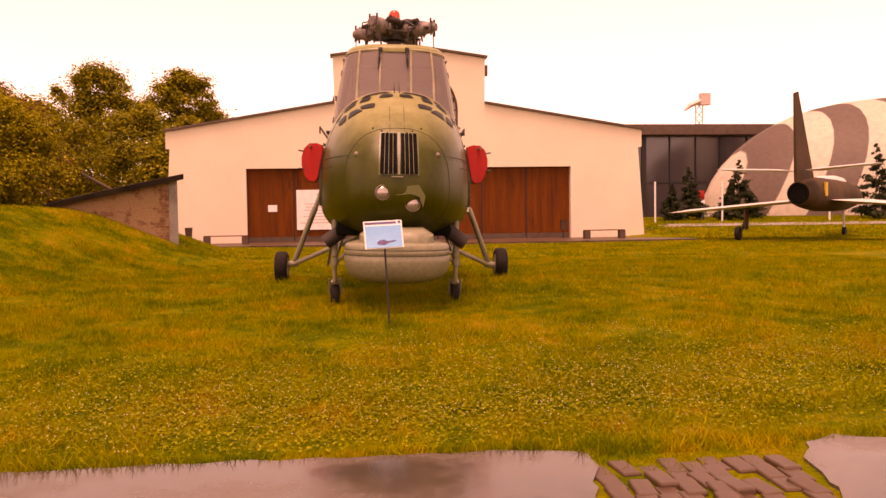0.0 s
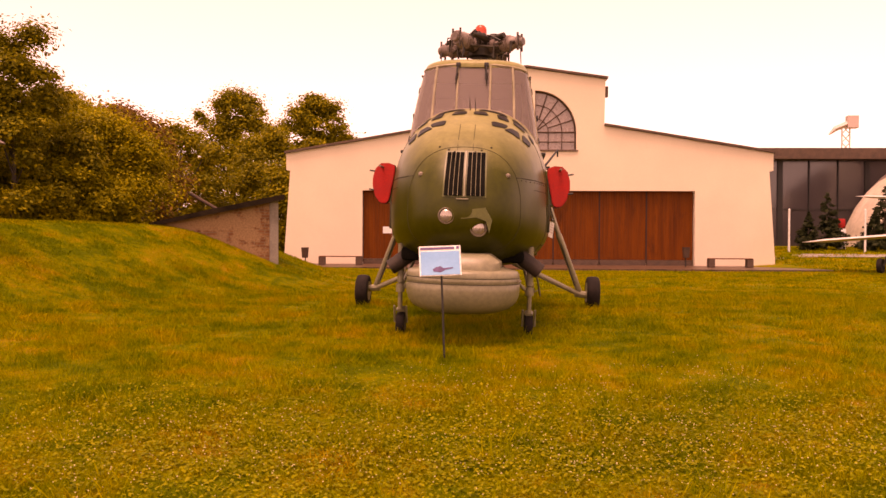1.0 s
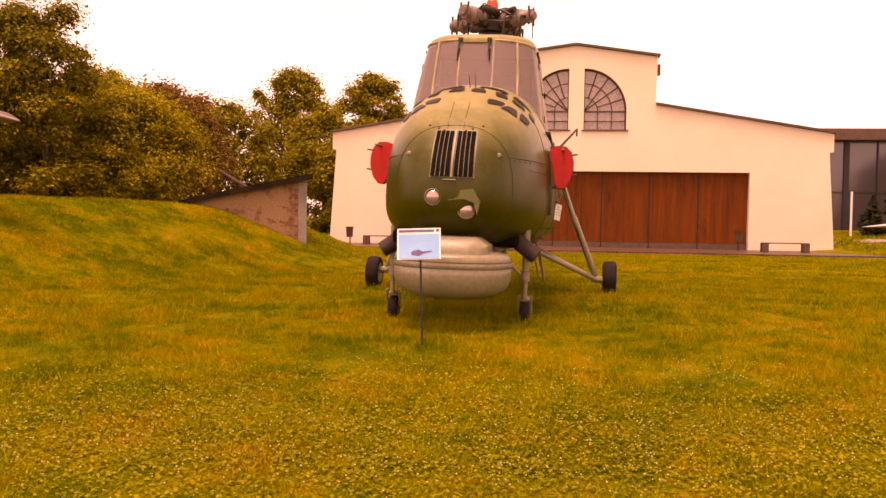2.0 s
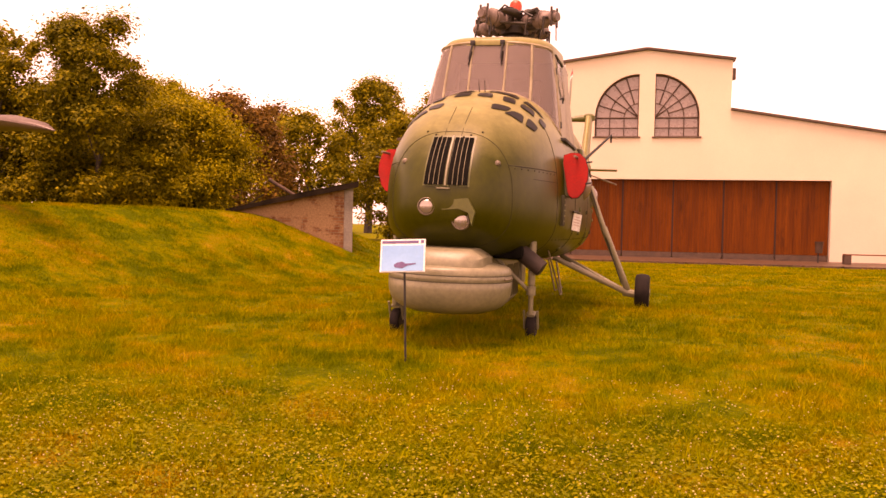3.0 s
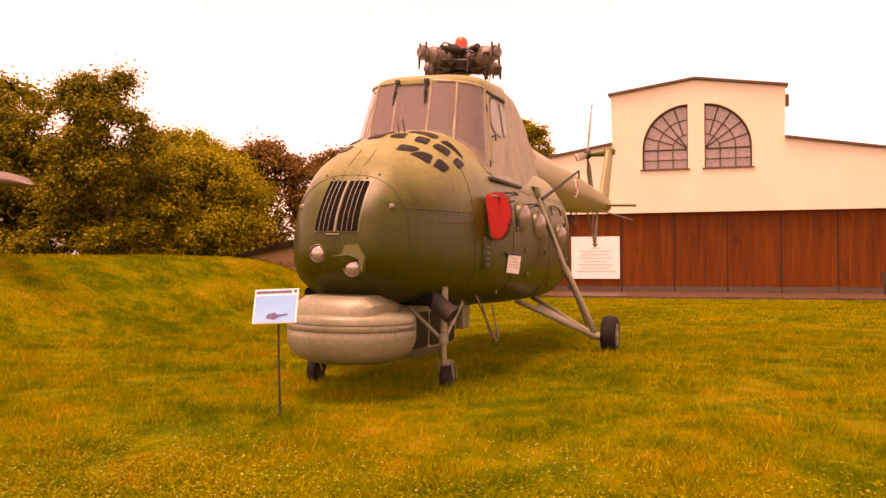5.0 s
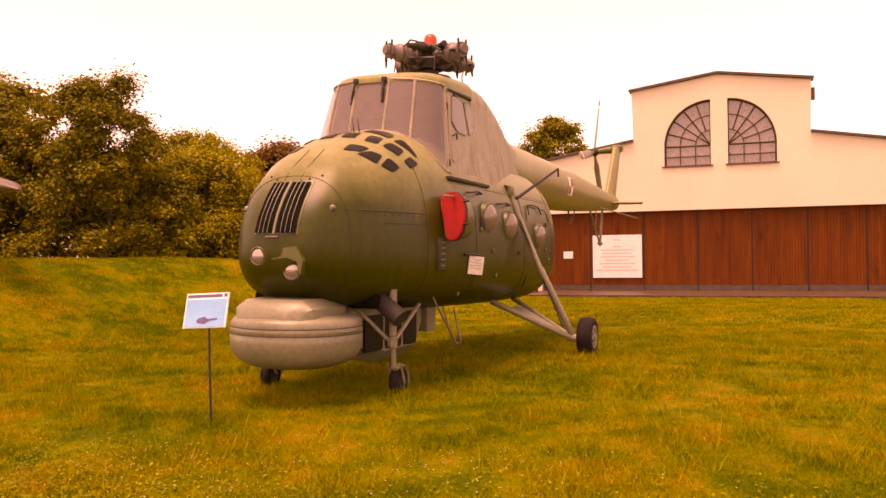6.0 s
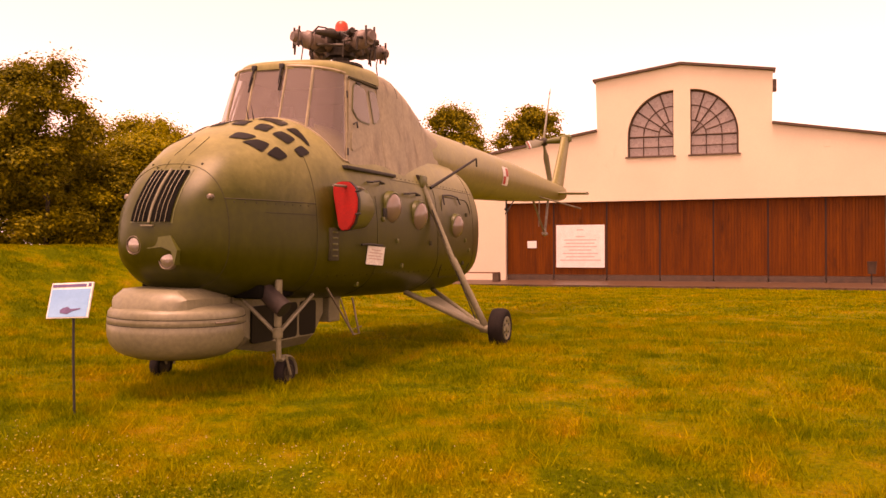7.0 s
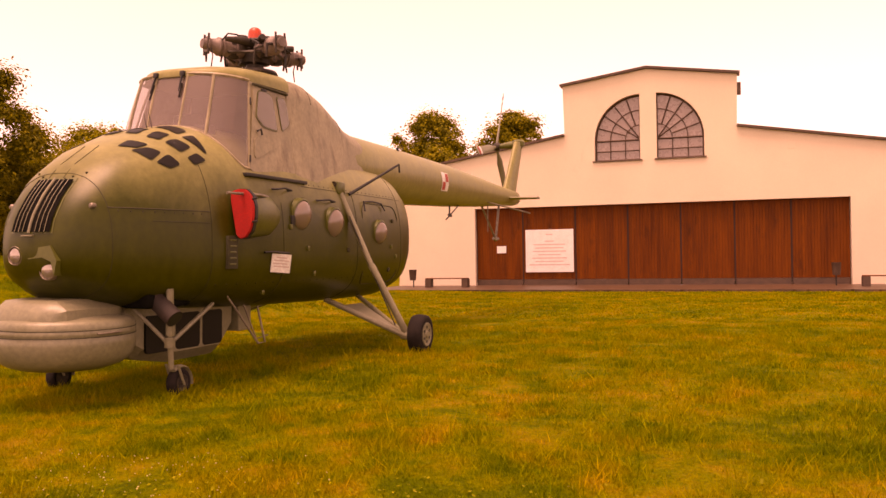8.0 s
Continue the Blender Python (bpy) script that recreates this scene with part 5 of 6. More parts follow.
stab = bmesh.new()
rings = []
for u, v0, v1 in ((-0.95, 15.10, 15.45), (-0.2, 14.95, 15.55), (0.2, 14.95, 15.55), (0.95, 15.10, 15.45)):
    rings.append([(u, (v0 + v1) / 2 + math.cos(k) * (v1 - v0) / 2, 2.86 + math.sin(k) * 0.035) for k in (2 * math.pi * j / 14 for j in range(14))])
part("stabiliser", loft(stab, rings), M_PODGREY, heli, "small grey-green tail stabiliser", 50)
for p0, p1, r in (((0.0, 13.5, 2.57), (0.0, 14.62, 1.80), 0.025), ((0.0, 14.9, 2.65), (0.0, 14.65, 1.78), 0.03), ((0.12, 13.6, 2.60), (0.12, 13.62, 1.95), 0.014), ((0.2, 13.2, 2.66), (1.0, 14.3, 2.42), 0.018)):
    part("tail_skid_strut", tube(bmesh.new(), [p0, p1], r, 7), M_STEEL, heli, "thin tail skid strut")
part("tail_skid", tube(bmesh.new(), [(0, 14.45, 1.80), (0, 14.65, 1.76), (0, 14.85, 1.80)], 0.035, 8), M_STEEL, heli, "tail skid foot")
for p0, p1, r in (((0.1, 11.0, 2.50), (0.1, 11.0, 2.26), 0.02), ((0.1, 11.6, 2.50), (0.4, 10.0, 2.12), 0.014), ((0.1, 10.95, 2.26), (0.1, 11.1, 2.24), 0.03)):
    part("boom_aerial", tube(bmesh.new(), [p0, p1], r, 6), M_BLACK, heli, "thin aerial under the boom")


def boom_at(off):
    def at(a, v):
        zc, w, h = (float(np.interp(v, [b[0] for b in BOOM], [b[i] for b in BOOM])) for i in (1, 2, 3))
        return (math.cos(radians(a)) * (w + off), v, zc + math.sin(radians(a)) * (h + off))
    return at


for side in (0, 1):
    def bat(off, f=boom_at, side=side):
        g = f(off)
        return lambda a, v: g(180 - a if side else a, v)

    mark = part("nationality_mark", patch(bmesh.new(), [(-22, 9.62), (-22, 10.02), (24, 10.02), (24, 9.62)], bat(0.005), 6), M_WHITE, boom, "white and red chequered marking", 60)
    for a0, a1, v0, v1 in ((-19, 0, 9.65, 9.82), (1, 21, 9.82, 9.99)):
        part("red_field", patch(bmesh.new(), [(a0, v0), (a0, v1), (a1, v1), (a1, v0)], bat(0.010), 4), M_FLAGRED, mark, "red field", 60)
# rows of rivets along the side seams
rivet_mesh = finish("rivet", lathe(bmesh.new(), [(0.009, -0.006), (0.008, 0.003), (0.001, 0.005)], Matrix.Identity(4), 6), M_SEAM, 40)
for z, v0, v1, step in ((1.87, 0.45, 1.42, 0.11), (2.33, 3.4, 6.5, 0.13), (1.12, 1.6, 6.2, 0.17)):
    v = v0
    while v < v1:
        ob = new("rivet", rivet_mesh)
        ob.parent = hull
        ob.matrix_local = Matrix.Translation((hull_half(v, z), v, z)) @ pose(0, 0, 0, 0, 90, 0)
        v += step
# small fittings on the roof and cowl
for u, v in ((0.1, 6.9), (0.0, 5.9), (0.25, 7.9)):
    z = 3.28
    part("roof_fitting", tube(bmesh.new(), [(u, v, z - 0.1), (u, v, z + 0.06)], 0.03, 8), M_BLACK, heli, "small dark roof fitting")
for v in (3.9, 4.9):
    pts = [Vector(p) + Vector((0, 0, 0.002)) for p in cowl_ring(v, 2.2)[1:24]]
    part("cowl_joint", tube(bmesh.new(), pts, 0.005, 4), M_SEAM, heli, "dark cowl joint")


# ---- paving ----
def slab_mesh(outline, z0, z1, mat, name, label, kind="structure", wobble=0.02):
    pts = []
    for (x0, y0), (x1, y1) in zip(outline, outline[1:] + outline[:1]):
        n = max(1, int(math.hypot(x1 - x0, y1 - y0) / 0.12))
        pts += [(x0 + (x1 - x0) * i / n + rng.normal() * wobble, y0 + (y1 - y0) * i / n + rng.normal() * wobble) for i in range(n)]
    bm = prism(bmesh.new(), pts, Matrix.Translation((0, 0, z0)), z1 - z0)
    return solo(name, bm, mat, label, "pavement", kind=kind, smooth=0)


slab_mesh([(-14, -2.5), (0.75, -2.5), (1.02, 4.0), (1.22, 4.75), (1.25, 5.0), (0.9, 5.12), (-0.2, 5.15), (-2.2, 5.14), (-14, 5.0)], -0.45, -0.252, M_WETSLAB, "pavement", "wet grey concrete path at the edge of the lawn")
slab_mesh([(1.75, -2.5), (9, -2.5), (8.5, 1.7), (3.4, 3.1), (3.05, 4.2), (3.3, 5.0), (2.85, 5.12), (2.6, 5.03), (2.45, 4.7), (2.15, 3.8)], -0.45, -0.250, M_WETSLAB, "pavement", "broken end of a second concrete path")
# broken bricks between the two slabs
rubble = thing("brick_paving", "worn brick paving overgrown with grass", "pavement", kind="structure")
brick_mesh = finish("brick", box(bmesh.new(), (-0.12, -0.055, -0.06), (0.12, 0.055, 0.03), 0.012), M_PAVER)
for i in range(11):
    for j in range(9):
        if rng.random() < 0.06:
            continue
        b = new("brick", brick_mesh)
        b.parent = rubble
        b.location = (1.04 + j * 0.125 + i * 0.022 + rng.normal() * 0.012, 2.75 + i * 0.19 + (j % 2) * 0.06 + rng.normal() * 0.015, -0.283 + rng.normal() * 0.008)
        b.rotation_euler = (rng.normal() * 0.02, rng.normal() * 0.02, 1.57 + rng.normal() * 0.06)

slab_mesh([(-9.4, 39.6), (16.5, 39.2), (16.5, 45.2), (-9.4, 45.2)], -0.5, -0.125, M_PAVER, "pavement", "damp red paving in front of the hangar", wobble=0.05)
path = bmesh.new()
rows_p = []
for i in range(25):
    x = 15.9 + i * 3.2
    yc = 47.6 + 0.02 * (x - 15) + 0.9 * math.sin(x * 0.09)
    rows_p.append([path.verts.new((x, yc + d, float(ground_z(x, yc + d)) + 0.03)) for d in (-1.0, 0, 1.0)])
for a, b in zip(rows_p, rows_p[1:]):
    for k in (0, 1):
        path.faces.new((a[k], b[k], b[k + 1], a[k + 1]))
solo("gravel_path", path, M_CONCRETE, "pale gravel path beyond the lawn", "path", kind="structure")


# ---- grass ----
def blades(name, n, x0, x1, y0, y1, hmin, hmax, w, label, bias=1.0, avoid=True, mat=None):
    y = y0 + (y1 - y0) * rng.random(n) ** bias
    x = x0 + (x1 - x0) * rng.random(n)
    keep = np.ones(n, bool)
    if avoid:
        keep &= ~((x < 1.22) & (y < 5.13)) & ~((x > 2.55) & (x < 3.3) & (y < 5.08)) & ~((x > 1.2) & (x < 2.55) & (y < 4.78) & (rng.random(n) < 0.68))
    x, y = x[keep], y[keep]
    n = len(x)
    patchy = 0.5 + 0.5 * np.sin(x * 1.9 + 1.3 * np.sin(y * 1.1)) * np.sin(y * 1.6 + 0.8 * np.sin(x * 0.9))
    under = np.exp(-(((x - 0.6) / 1.2) ** 2 + ((y - 12.5) / 2.2) ** 2))
    h = (hmin + (hmax - hmin) * rng.random(n) ** 1.6) * (0.6 + 0.6 * patchy) * (1 + 0.9 * under)
    z = ground_z(x, y) - 0.008
    k = rng.random(n) * 2 * np.pi
    dx, dy = np.cos(k) * w * (0.6 + 0.8 * rng.random(n)), np.sin(k) * w * (0.6 + 0.8 * rng.random(n))
    lx, ly = rng.normal(0, 0.55, n) * h, rng.normal(0, 0.55, n) * h
    v = np.stack([np.stack([x - dx, y - dy, z], -1), np.stack([x + dx, y + dy, z], -1), np.stack([x + lx, y + ly, z + h], -1)], 1).reshape(-1, 3)
    ob = new(name, fast_mesh(name, v, np.arange(3 * n).reshape(-1, 3), mat or M_BLADE))
    return tagged(ob, label, "grass", kind="stuff")


blades("grass", 360000, -4.5, 8.5, 4.6, 11.0, 0.015, 0.052, 0.0042, "short lawn grass with dry stalks", 0.9)
blades("grass", 300000, -9, 12, 11.0, 22.0, 0.02, 0.058, 0.0075, "lawn grass round the helicopter")
blades("grass", 190000, -14, 34, 22.0, 39.4, 0.03, 0.07, 0.018, "lawn grass before the hangar", avoid=False)
blades("grass", 60000, 16.2, 50, 39.0, 60.0, 0.05, 0.13, 0.03, "lawn grass beside the gravel path", avoid=False)
blades("grass", 60000, -14, -3.5, 10.0, 26.0, 0.025, 0.08, 0.009, "longer grass on the mound", avoid=False)
blades("grass", 9000, -2.6, 4.0, 4.98, 5.28, 0.03, 0.12, 0.005, "ragged grass edge along the concrete path")


def tufts(n, x0, x1, y0, y1, per, spread, hmin, hmax, label, centres=None):
    """Clumps of longer grass; centres gives fixed places instead of chance ones."""
    c = np.stack([x0 + (x1 - x0) * rng.random(n), y0 + (y1 - y0) * rng.random(n)], -1) if centres is None else np.repeat(np.array(centres, float), n, 0)
    size = np.repeat(0.6 + 0.8 * rng.random(len(c)), per)
    c = np.repeat(c, per, 0) + rng.normal(size=(len(c) * per, 2)) * spread * size[:, None]
    m = len(c)
    h = (hmin + (hmax - hmin) * rng.random(m) ** 1.5) * size
    k = rng.random(m) * 2 * np.pi
    d = np.stack([np.cos(k), np.sin(k)], -1) * 0.0055
    z = ground_z(c[:, 0], c[:, 1]) - 0.008
    tip = c + rng.normal(size=(m, 2)) * 0.5 * h[:, None]
    v = np.stack([np.column_stack([c - d, z]), np.column_stack([c + d, z]), np.column_stack([tip, z + h])], 1).reshape(-1, 3)
    return tagged(new("grass_tuft", fast_mesh("grass_tuft", v, np.arange(3 * m).reshape(-1, 3), M_BLADE)), label, "grass", kind="stuff")


tufts(1600, -6, 10, 5.5, 19.0, 55, 0.10, 0.04, 0.13, "scattered tufts of longer grass on the lawn")
tufts(9, 0, 0, 0, 0, 110, 0.17, 0.03, 0.12, "long grass round the wheels and the sign post", [(0.30, 9.70), (-0.33, 11.55), (1.22, 11.5), (2.5, 15.2), (-1.28, 15.3), (0.5, 11.6), (0.9, 12.6), (0.1, 12.4), (1.2, 13.4), (0.5, 14.0), (0.45, 10.9)])


def clover(n, clusters, label):
    """White clover heads in drifts."""
    c = clusters[rng.integers(0, len(clusters), n)]
    x, y = c[:, 0] + rng.normal(0, 0.6, n), c[:, 1] - 0.45 + rng.normal(0, 0.35, n)
    keep = (y > 5.3) & (y < 13)
    x, y = x[keep], y[keep]
    n = len(x)
    z = ground_z(x, y) + 0.035 + 0.035 * rng.random(n)
    r = 0.0038 + 0.0038 * rng.random(n)
    o = np.array([(1, 0, 0), (-1, 0, 0), (0, 1, 0), (0, -1, 0), (0, 0, 0.8), (0, 0, -0.8)], float)
    f = np.array([(0, 2, 4), (2, 1, 4), (1, 3, 4), (3, 0, 4), (2, 0, 5), (1, 2, 5), (3, 1, 5), (0, 3, 5)])
    v = (np.stack([x, y, z], -1)[:, None, :] + o[None] * r[:, None, None]).reshape(-1, 3)
    faces = (f[None] + 6 * np.arange(n)[:, None, None]).reshape(-1, 3)
    tagged(new("clover", fast_mesh("clover", v, faces, M_CLOVER)), label, "clover", kind="stuff")


clover(1500, np.array([(-1.6, 6.4), (-0.6, 6.7), (0.3, 6.5), (1.2, 6.8), (0.2, 7.4), (-1.0, 7.6), (2.2, 6.6), (2.8, 7.6), (1.5, 8.2), (3.4, 7.2), (-2.4, 7.2), (0.6, 8.9), (3.0, 9.2), (2.0, 7.3), (4.2, 7.9)]), "white clover in drifts on the lawn")
lc = np.array([(-2.2, 6.6), (-1.0, 6.9), (-0.2, 6.4), (0.6, 7.1), (1.4, 6.5), (1.9, 7.6), (2.7, 6.9), (0.2, 8.2), (-1.8, 8.0), (3.3, 8.0), (4.4, 7.6), (5.6, 8.4)])
leafs = lc[rng.integers(0, len(lc), 26000)] + rng.normal(size=(26000, 2)) * (0.9, 0.55) - (0, 0.45)
leafs = leafs[leafs[:, 1] > 5.25]
n = len(leafs)
lz = ground_z(leafs[:, 0], leafs[:, 1]) + 0.012 + 0.028 * rng.random(n)
k = rng.random(n) * 6.28
r = 0.008 + 0.008 * rng.random(n)
cx = np.stack([leafs[:, 0], leafs[:, 1], lz], -1)
e1 = np.stack([np.cos(k) * r, np.sin(k) * r, rng.normal(0, 0.004, n)], -1)
e2 = np.stack([-np.sin(k) * r, np.cos(k) * r, rng.normal(0, 0.004, n)], -1)
tagged(new("clover_leaf", fast_mesh("clover_leaf", np.stack([cx - e1, cx - e2, cx + e1, cx + e2], 1).reshape(-1, 3), np.arange(4 * n).reshape(-1, 4), M_CLOVERLEAF)), "low clover leaves between the grass", "clover", kind="stuff")


# ---- signs ----
placard = thing("information_sign", "white information placard with blue picture on a thin post", "sign", pose(0.28, 9.56, -0.05, 0, 0, 3))
part("post", tube(bmesh.new(), [(0.02, 0.02, -0.1), (0.0, 0.03, 0.5), (-0.02, 0.06, 0.95)], 0.011, 8), M_BLACK, placard, "thin dark steel post")
panel = part("panel", box(bmesh.new(), (-0.215, -0.008, -0.16), (0.215, 0.008, 0.16), 0.003), M_WHITE, placard, "white laminated panel", 0)
panel.matrix_local = Matrix.Translation((-0.03, 0.03, 1.0)) @ pose(0, 0, 0, -18, 0, 0) @ pose(0, 0, 0, 0, -2.5, 0)
part("picture", box(bmesh.new(), (-0.20, -0.012, -0.15), (0.20, -0.008, 0.10)), M_SKYBLUE, panel, "pale blue picture", 0)
part("header", box(bmesh.new(), (-0.20, -0.012, 0.120), (0.15, -0.0085, 0.145)), M_PURPLE, panel, "purple heading bar", 0)
part("emblem", box(bmesh.new(), (0.17, -0.012, 0.120), (0.20, -0.0085, 0.150)), M_PURPLE, panel, "", 0)
part("picture_craft", prism(bmesh.new(), [(-0.07, -0.115), (0.0, -0.125), (0.05, -0.10), (0.13, -0.085), (0.13, -0.075), (0.03, -0.08), (0.0, -0.06), (-0.05, -0.07), (-0.08, -0.09)], Matrix.Translation((0, -0.012, 0)) @ FORWARD, 0.003), M_PURPLE, panel, "dark printed silhouette", 0)

board = thing("notice_board", "large white notice board fixed to the hangar door", "sign", Matrix.Translation((-1.72, FACE_Y + 0.25, 1.55)))
part("panel", box(bmesh.new(), (-1.19, -0.03, -1.045), (1.19, 0.04, 1.045), 0.01), M_WHITE, board, "white board", 0)
for i, w in enumerate((0.16, 0.0, 0.22, 0.78, 0.70, 0.82, 0.55, 0.86, 0.70, 1.0)):
    if w:
        part("text_line", box(bmesh.new(), (-w, -0.036, 0.78 - i * 0.165), (w, -0.031, 0.83 - i * 0.165)), M_PINKPRINT, board, "", 0)
sheet = thing("paper_notice", "small white paper notice on the hangar door", "sign", Matrix.Translation((-4.15, FACE_Y + 0.285, 1.645)))
part("sheet", box(bmesh.new(), (-0.235, -0.01, -0.175), (0.235, 0.01, 0.175), 0.003), M_WHITE, sheet, "", 0)

# small vent in the gable wall
part("wall_vent", box(bmesh.new(), (9.18, FACE_Y - 0.012, 5.92), (9.48, FACE_Y + 0.02, 6.22), 0.01), M_PLASTER, hangar, "small square wall vent", 0)


# ---- benches and bins before the hangar ----
def bench(x, y, z):
    ob = thing("bench", "low wooden bench on two dark block legs", "bench", Matrix.Translation((x, y, z)), "benches before the hangar")
    for u in (-0.92, 0.92):
        part("leg", box(bmesh.new(), (u - 0.15, -0.2, 0.0), (u + 0.15, 0.2, 0.40), 0.015), M_ROOFTRIM, ob, "dark block leg", 0)
    for k in range(3):
        part("plank", box(bmesh.new(), (-1.05, -0.2 + k * 0.138, 0.40), (1.05, -0.2 + k * 0.138 + 0.125, 0.445), 0.008), M_WOOD, ob, "", 0)
    return ob


first = bench(12.85, 42.5, -0.125)
copy_thing(first, Matrix.Translation((-6.2, 42.5, -0.125)))


def bin_(x, y, z, stand):
    ob = thing("litter_bin", "small dark litter bin on a post", "bin", Matrix.Translation((x, y, z)), "litter bins")
    part("post", tube(bmesh.new(), [(0, 0.1, 0), (0, 0.1, stand + 0.3)], 0.03, 8), M_BLACK, ob)
    part("bucket", lathe(bmesh.new(), [(0.15, stand), (0.19, stand + 0.5), (0.20, stand + 0.52), (0.17, stand + 0.52), (0.14, stand + 0.05)], Matrix.Identity(4), 18), M_ROOFTRIM, ob, "dark metal bucket")
    return ob


bin_(-8.0, 42.6, float(ground_z(-8.0, 42.6)), 0.35)
bin_(10.9, 43.2, -0.125, 0.45)

# ---- parked jet ----
M_CAMO = worn("camouflage_brown_green", (0.04, 0.020, 0.010), (0.10, 0.055, 0.025), 0.9, 20, 0.75, spec=0.15)
M_PALE = worn("pale_underside_paint", (0.50, 0.47, 0.45), (0.62, 0.58, 0.55), 1.5, 20, 0.4)
M_WINGGREY = worn("grey_brown_paint", (0.09, 0.058, 0.045), (0.15, 0.10, 0.08), 1.5, 20, 0.4)
M_YELLOW = worn("yellow_mark", (0.65, 0.40, 0.03), (0.75, 0.48, 0.04), 6, 40, 0.5)


def wing_plate(parent, name, pts, thick, mat, label=""):
    """A wing from its outline of (x, y, z) corners, root first, thinned towards the edges."""
    bm = bmesh.new()
    c = Vector((sum(p[0] for p in pts), sum(p[1] for p in pts), sum(p[2] for p in pts))) / len(pts)
    ring = [bm.verts.new(p) for p in pts]
    for s in (1, -1):
        inner = [bm.verts.new(Vector(p).lerp(c, 0.3) + Vector((0, 0, s * thick / 2))) for p in pts]
        ring_faces(bm, ring, inner)
        bm.faces.new(inner)
    return part(name, bm, mat, parent, label, 60)


JX, JY = 18.46, 33.6
jet = thing("jet_aircraft", "camouflaged jet fighter with pale wings parked on the grass", "aircraft", pose(JX, JY, float(ground_z(JX, JY)), 0, 0, -42))
rings = []
for y, r, z in ((-0.1, 0.44, 2.05), (0.0, 0.47, 2.05), (1.0, 0.58, 2.05), (3.0, 0.70, 2.05), (6.0, 0.72, 2.05), (9.0, 0.68, 2.05), (11.5, 0.5, 2.05), (12.6, 0.34, 2.05)):
    rings.append([(math.cos(k) * r, y, z + math.sin(k) * r * 1.08) for k in (2 * math.pi * j / 24 for j in range(24))])
part("fuselage", loft(bmesh.new(), rings), M_CAMO, jet, "brown-green camouflaged fuselage", 60)
part("jet_pipe", lathe(bmesh.new(), [(0.40, 0.0), (0.44, 0.03), (0.38, 0.05), (0.34, -0.25), (0.001, -0.3)], Matrix.Translation((0, -0.12, 2.05)) @ FORWARD, 24), M_GRILLE, jet, "black jet pipe")
part("spine", loft(bmesh.new(), [[(math.cos(k) * w, y, 2.55 + math.sin(k) * h) for k in (2 * math.pi * j / 16 for j in range(16))] for y, w, h in ((1.5, 0.1, 0.1), (4.0, 0.28, 0.35), (7.0, 0.34, 0.45), (8.6, 0.3, 0.40), (9.6, 0.05, 0.1))]), M_PALE, jet, "pale spine and canopy", 60)
fin_bm = bmesh.new()
ra = [fin_bm.verts.new(p) for p in ((-0.06, -0.6, 2.5), (-0.03, -0.9, 6.1), (-0.02, -0.2, 6.25), (-0.06, 2.6, 2.6))]
rb = [fin_bm.verts.new((-v.co.x + 0.0, v.co.y, v.co.z)) for v in ra]
fin_bm.faces.new(ra)
fin_bm.faces.new(rb[::-1])
ring_faces(fin_bm, ra, rb)
part("tail_fin", fin_bm, M_CAMO, jet, "tall dark swept tail fin", 0)
for s, mat in ((-1, M_PALE), (1, M_PALE)):
    wing_plate(jet, "wing", [(s * 0.6, 6.6, 1.85), (s * 6.3, 2.9, 1.32), (s * 6.3, 1.8, 1.30), (s * 0.6, 3.0, 1.80)], 0.16, M_PALE, "pale swept wing")
    wing_plate(jet, "tailplane", [(s * 0.3, 1.2, 3.02), (s * 3.2, -0.2, 3.15), (s * 3.2, -0.8, 3.15), (s * 0.3, -0.3, 3.0)], 0.10, mat, "swept tailplane")
    leg = part("main_leg", tube(bmesh.new(), [(s * 2.9, 3.2, 1.6), (s * 3.2, 2.8, 0.3)], 0.06, 8), M_OILY, jet, "dark main leg")
    part("leg_door", box(bmesh.new(), (s * 2.95 - 0.03, 2.5, 0.5), (s * 2.95 + 0.03, 3.1, 1.4), 0.01), M_CAMO, leg)
    part("wheel", lathe(bmesh.new(), [(0.1, -0.1), (0.3, -0.1), (0.33, 0.0), (0.3, 0.1), (0.1, 0.1)], Matrix.Translation((s * 3.3, 2.75, 0.32)) @ pose(0, 0, 0, 0, 90, 0), 20), M_RUBBER, jet, "black main wheel")
part("nose_leg", tube(bmesh.new(), [(0, 9.4, 1.6), (0, 9.5, 0.25)], 0.05, 8), M_PALE, jet)
part("wheel", lathe(bmesh.new(), [(0.08, -0.08), (0.24, -0.08), (0.26, 0.0), (0.24, 0.08), (0.08, 0.08)], Matrix.Translation((0, 9.55, 0.25)) @ pose(0, 0, 0, 0, 90, 0), 18), M_RUBBER, jet, "black nose wheel")
part("side_mark", box(bmesh.new(), (0.60, 1.9, 1.95), (0.68, 2.25, 2.55), 0.01), M_YELLOW, jet, "yellow painted bar", 0)

# ---- aircraft on the mound of which a pale wing tip shows ----
gx, gy = -13.45, 16.6
gz = float(ground_z(gx, gy))
other = thing("aircraft", "grey-brown aircraft with a pointed wing tip above the mound", "aircraft", Matrix.Translation((gx, gy, 0)))
bm = bmesh.new()
rings = []
for s, c, th in ((0.0, 0.9, 0.16), (0.6, 0.62, 0.15), (0.85, 0.40, 0.13), (0.95, 0.24, 0.09), (1.0, 0.03, 0.015)):
    x, y, z = 6.44 * s, -2.34 * s, 2.95 - 0.27 * s ** 6
    rings.append([(x, y + math.cos(k) * c, z + math.sin(k) * th) for k in (2 * math.pi * j / 16 for j in range(16))])
part("wing", loft(bm, rings), M_WINGGREY, other, "grey-brown tapering wing", 60)
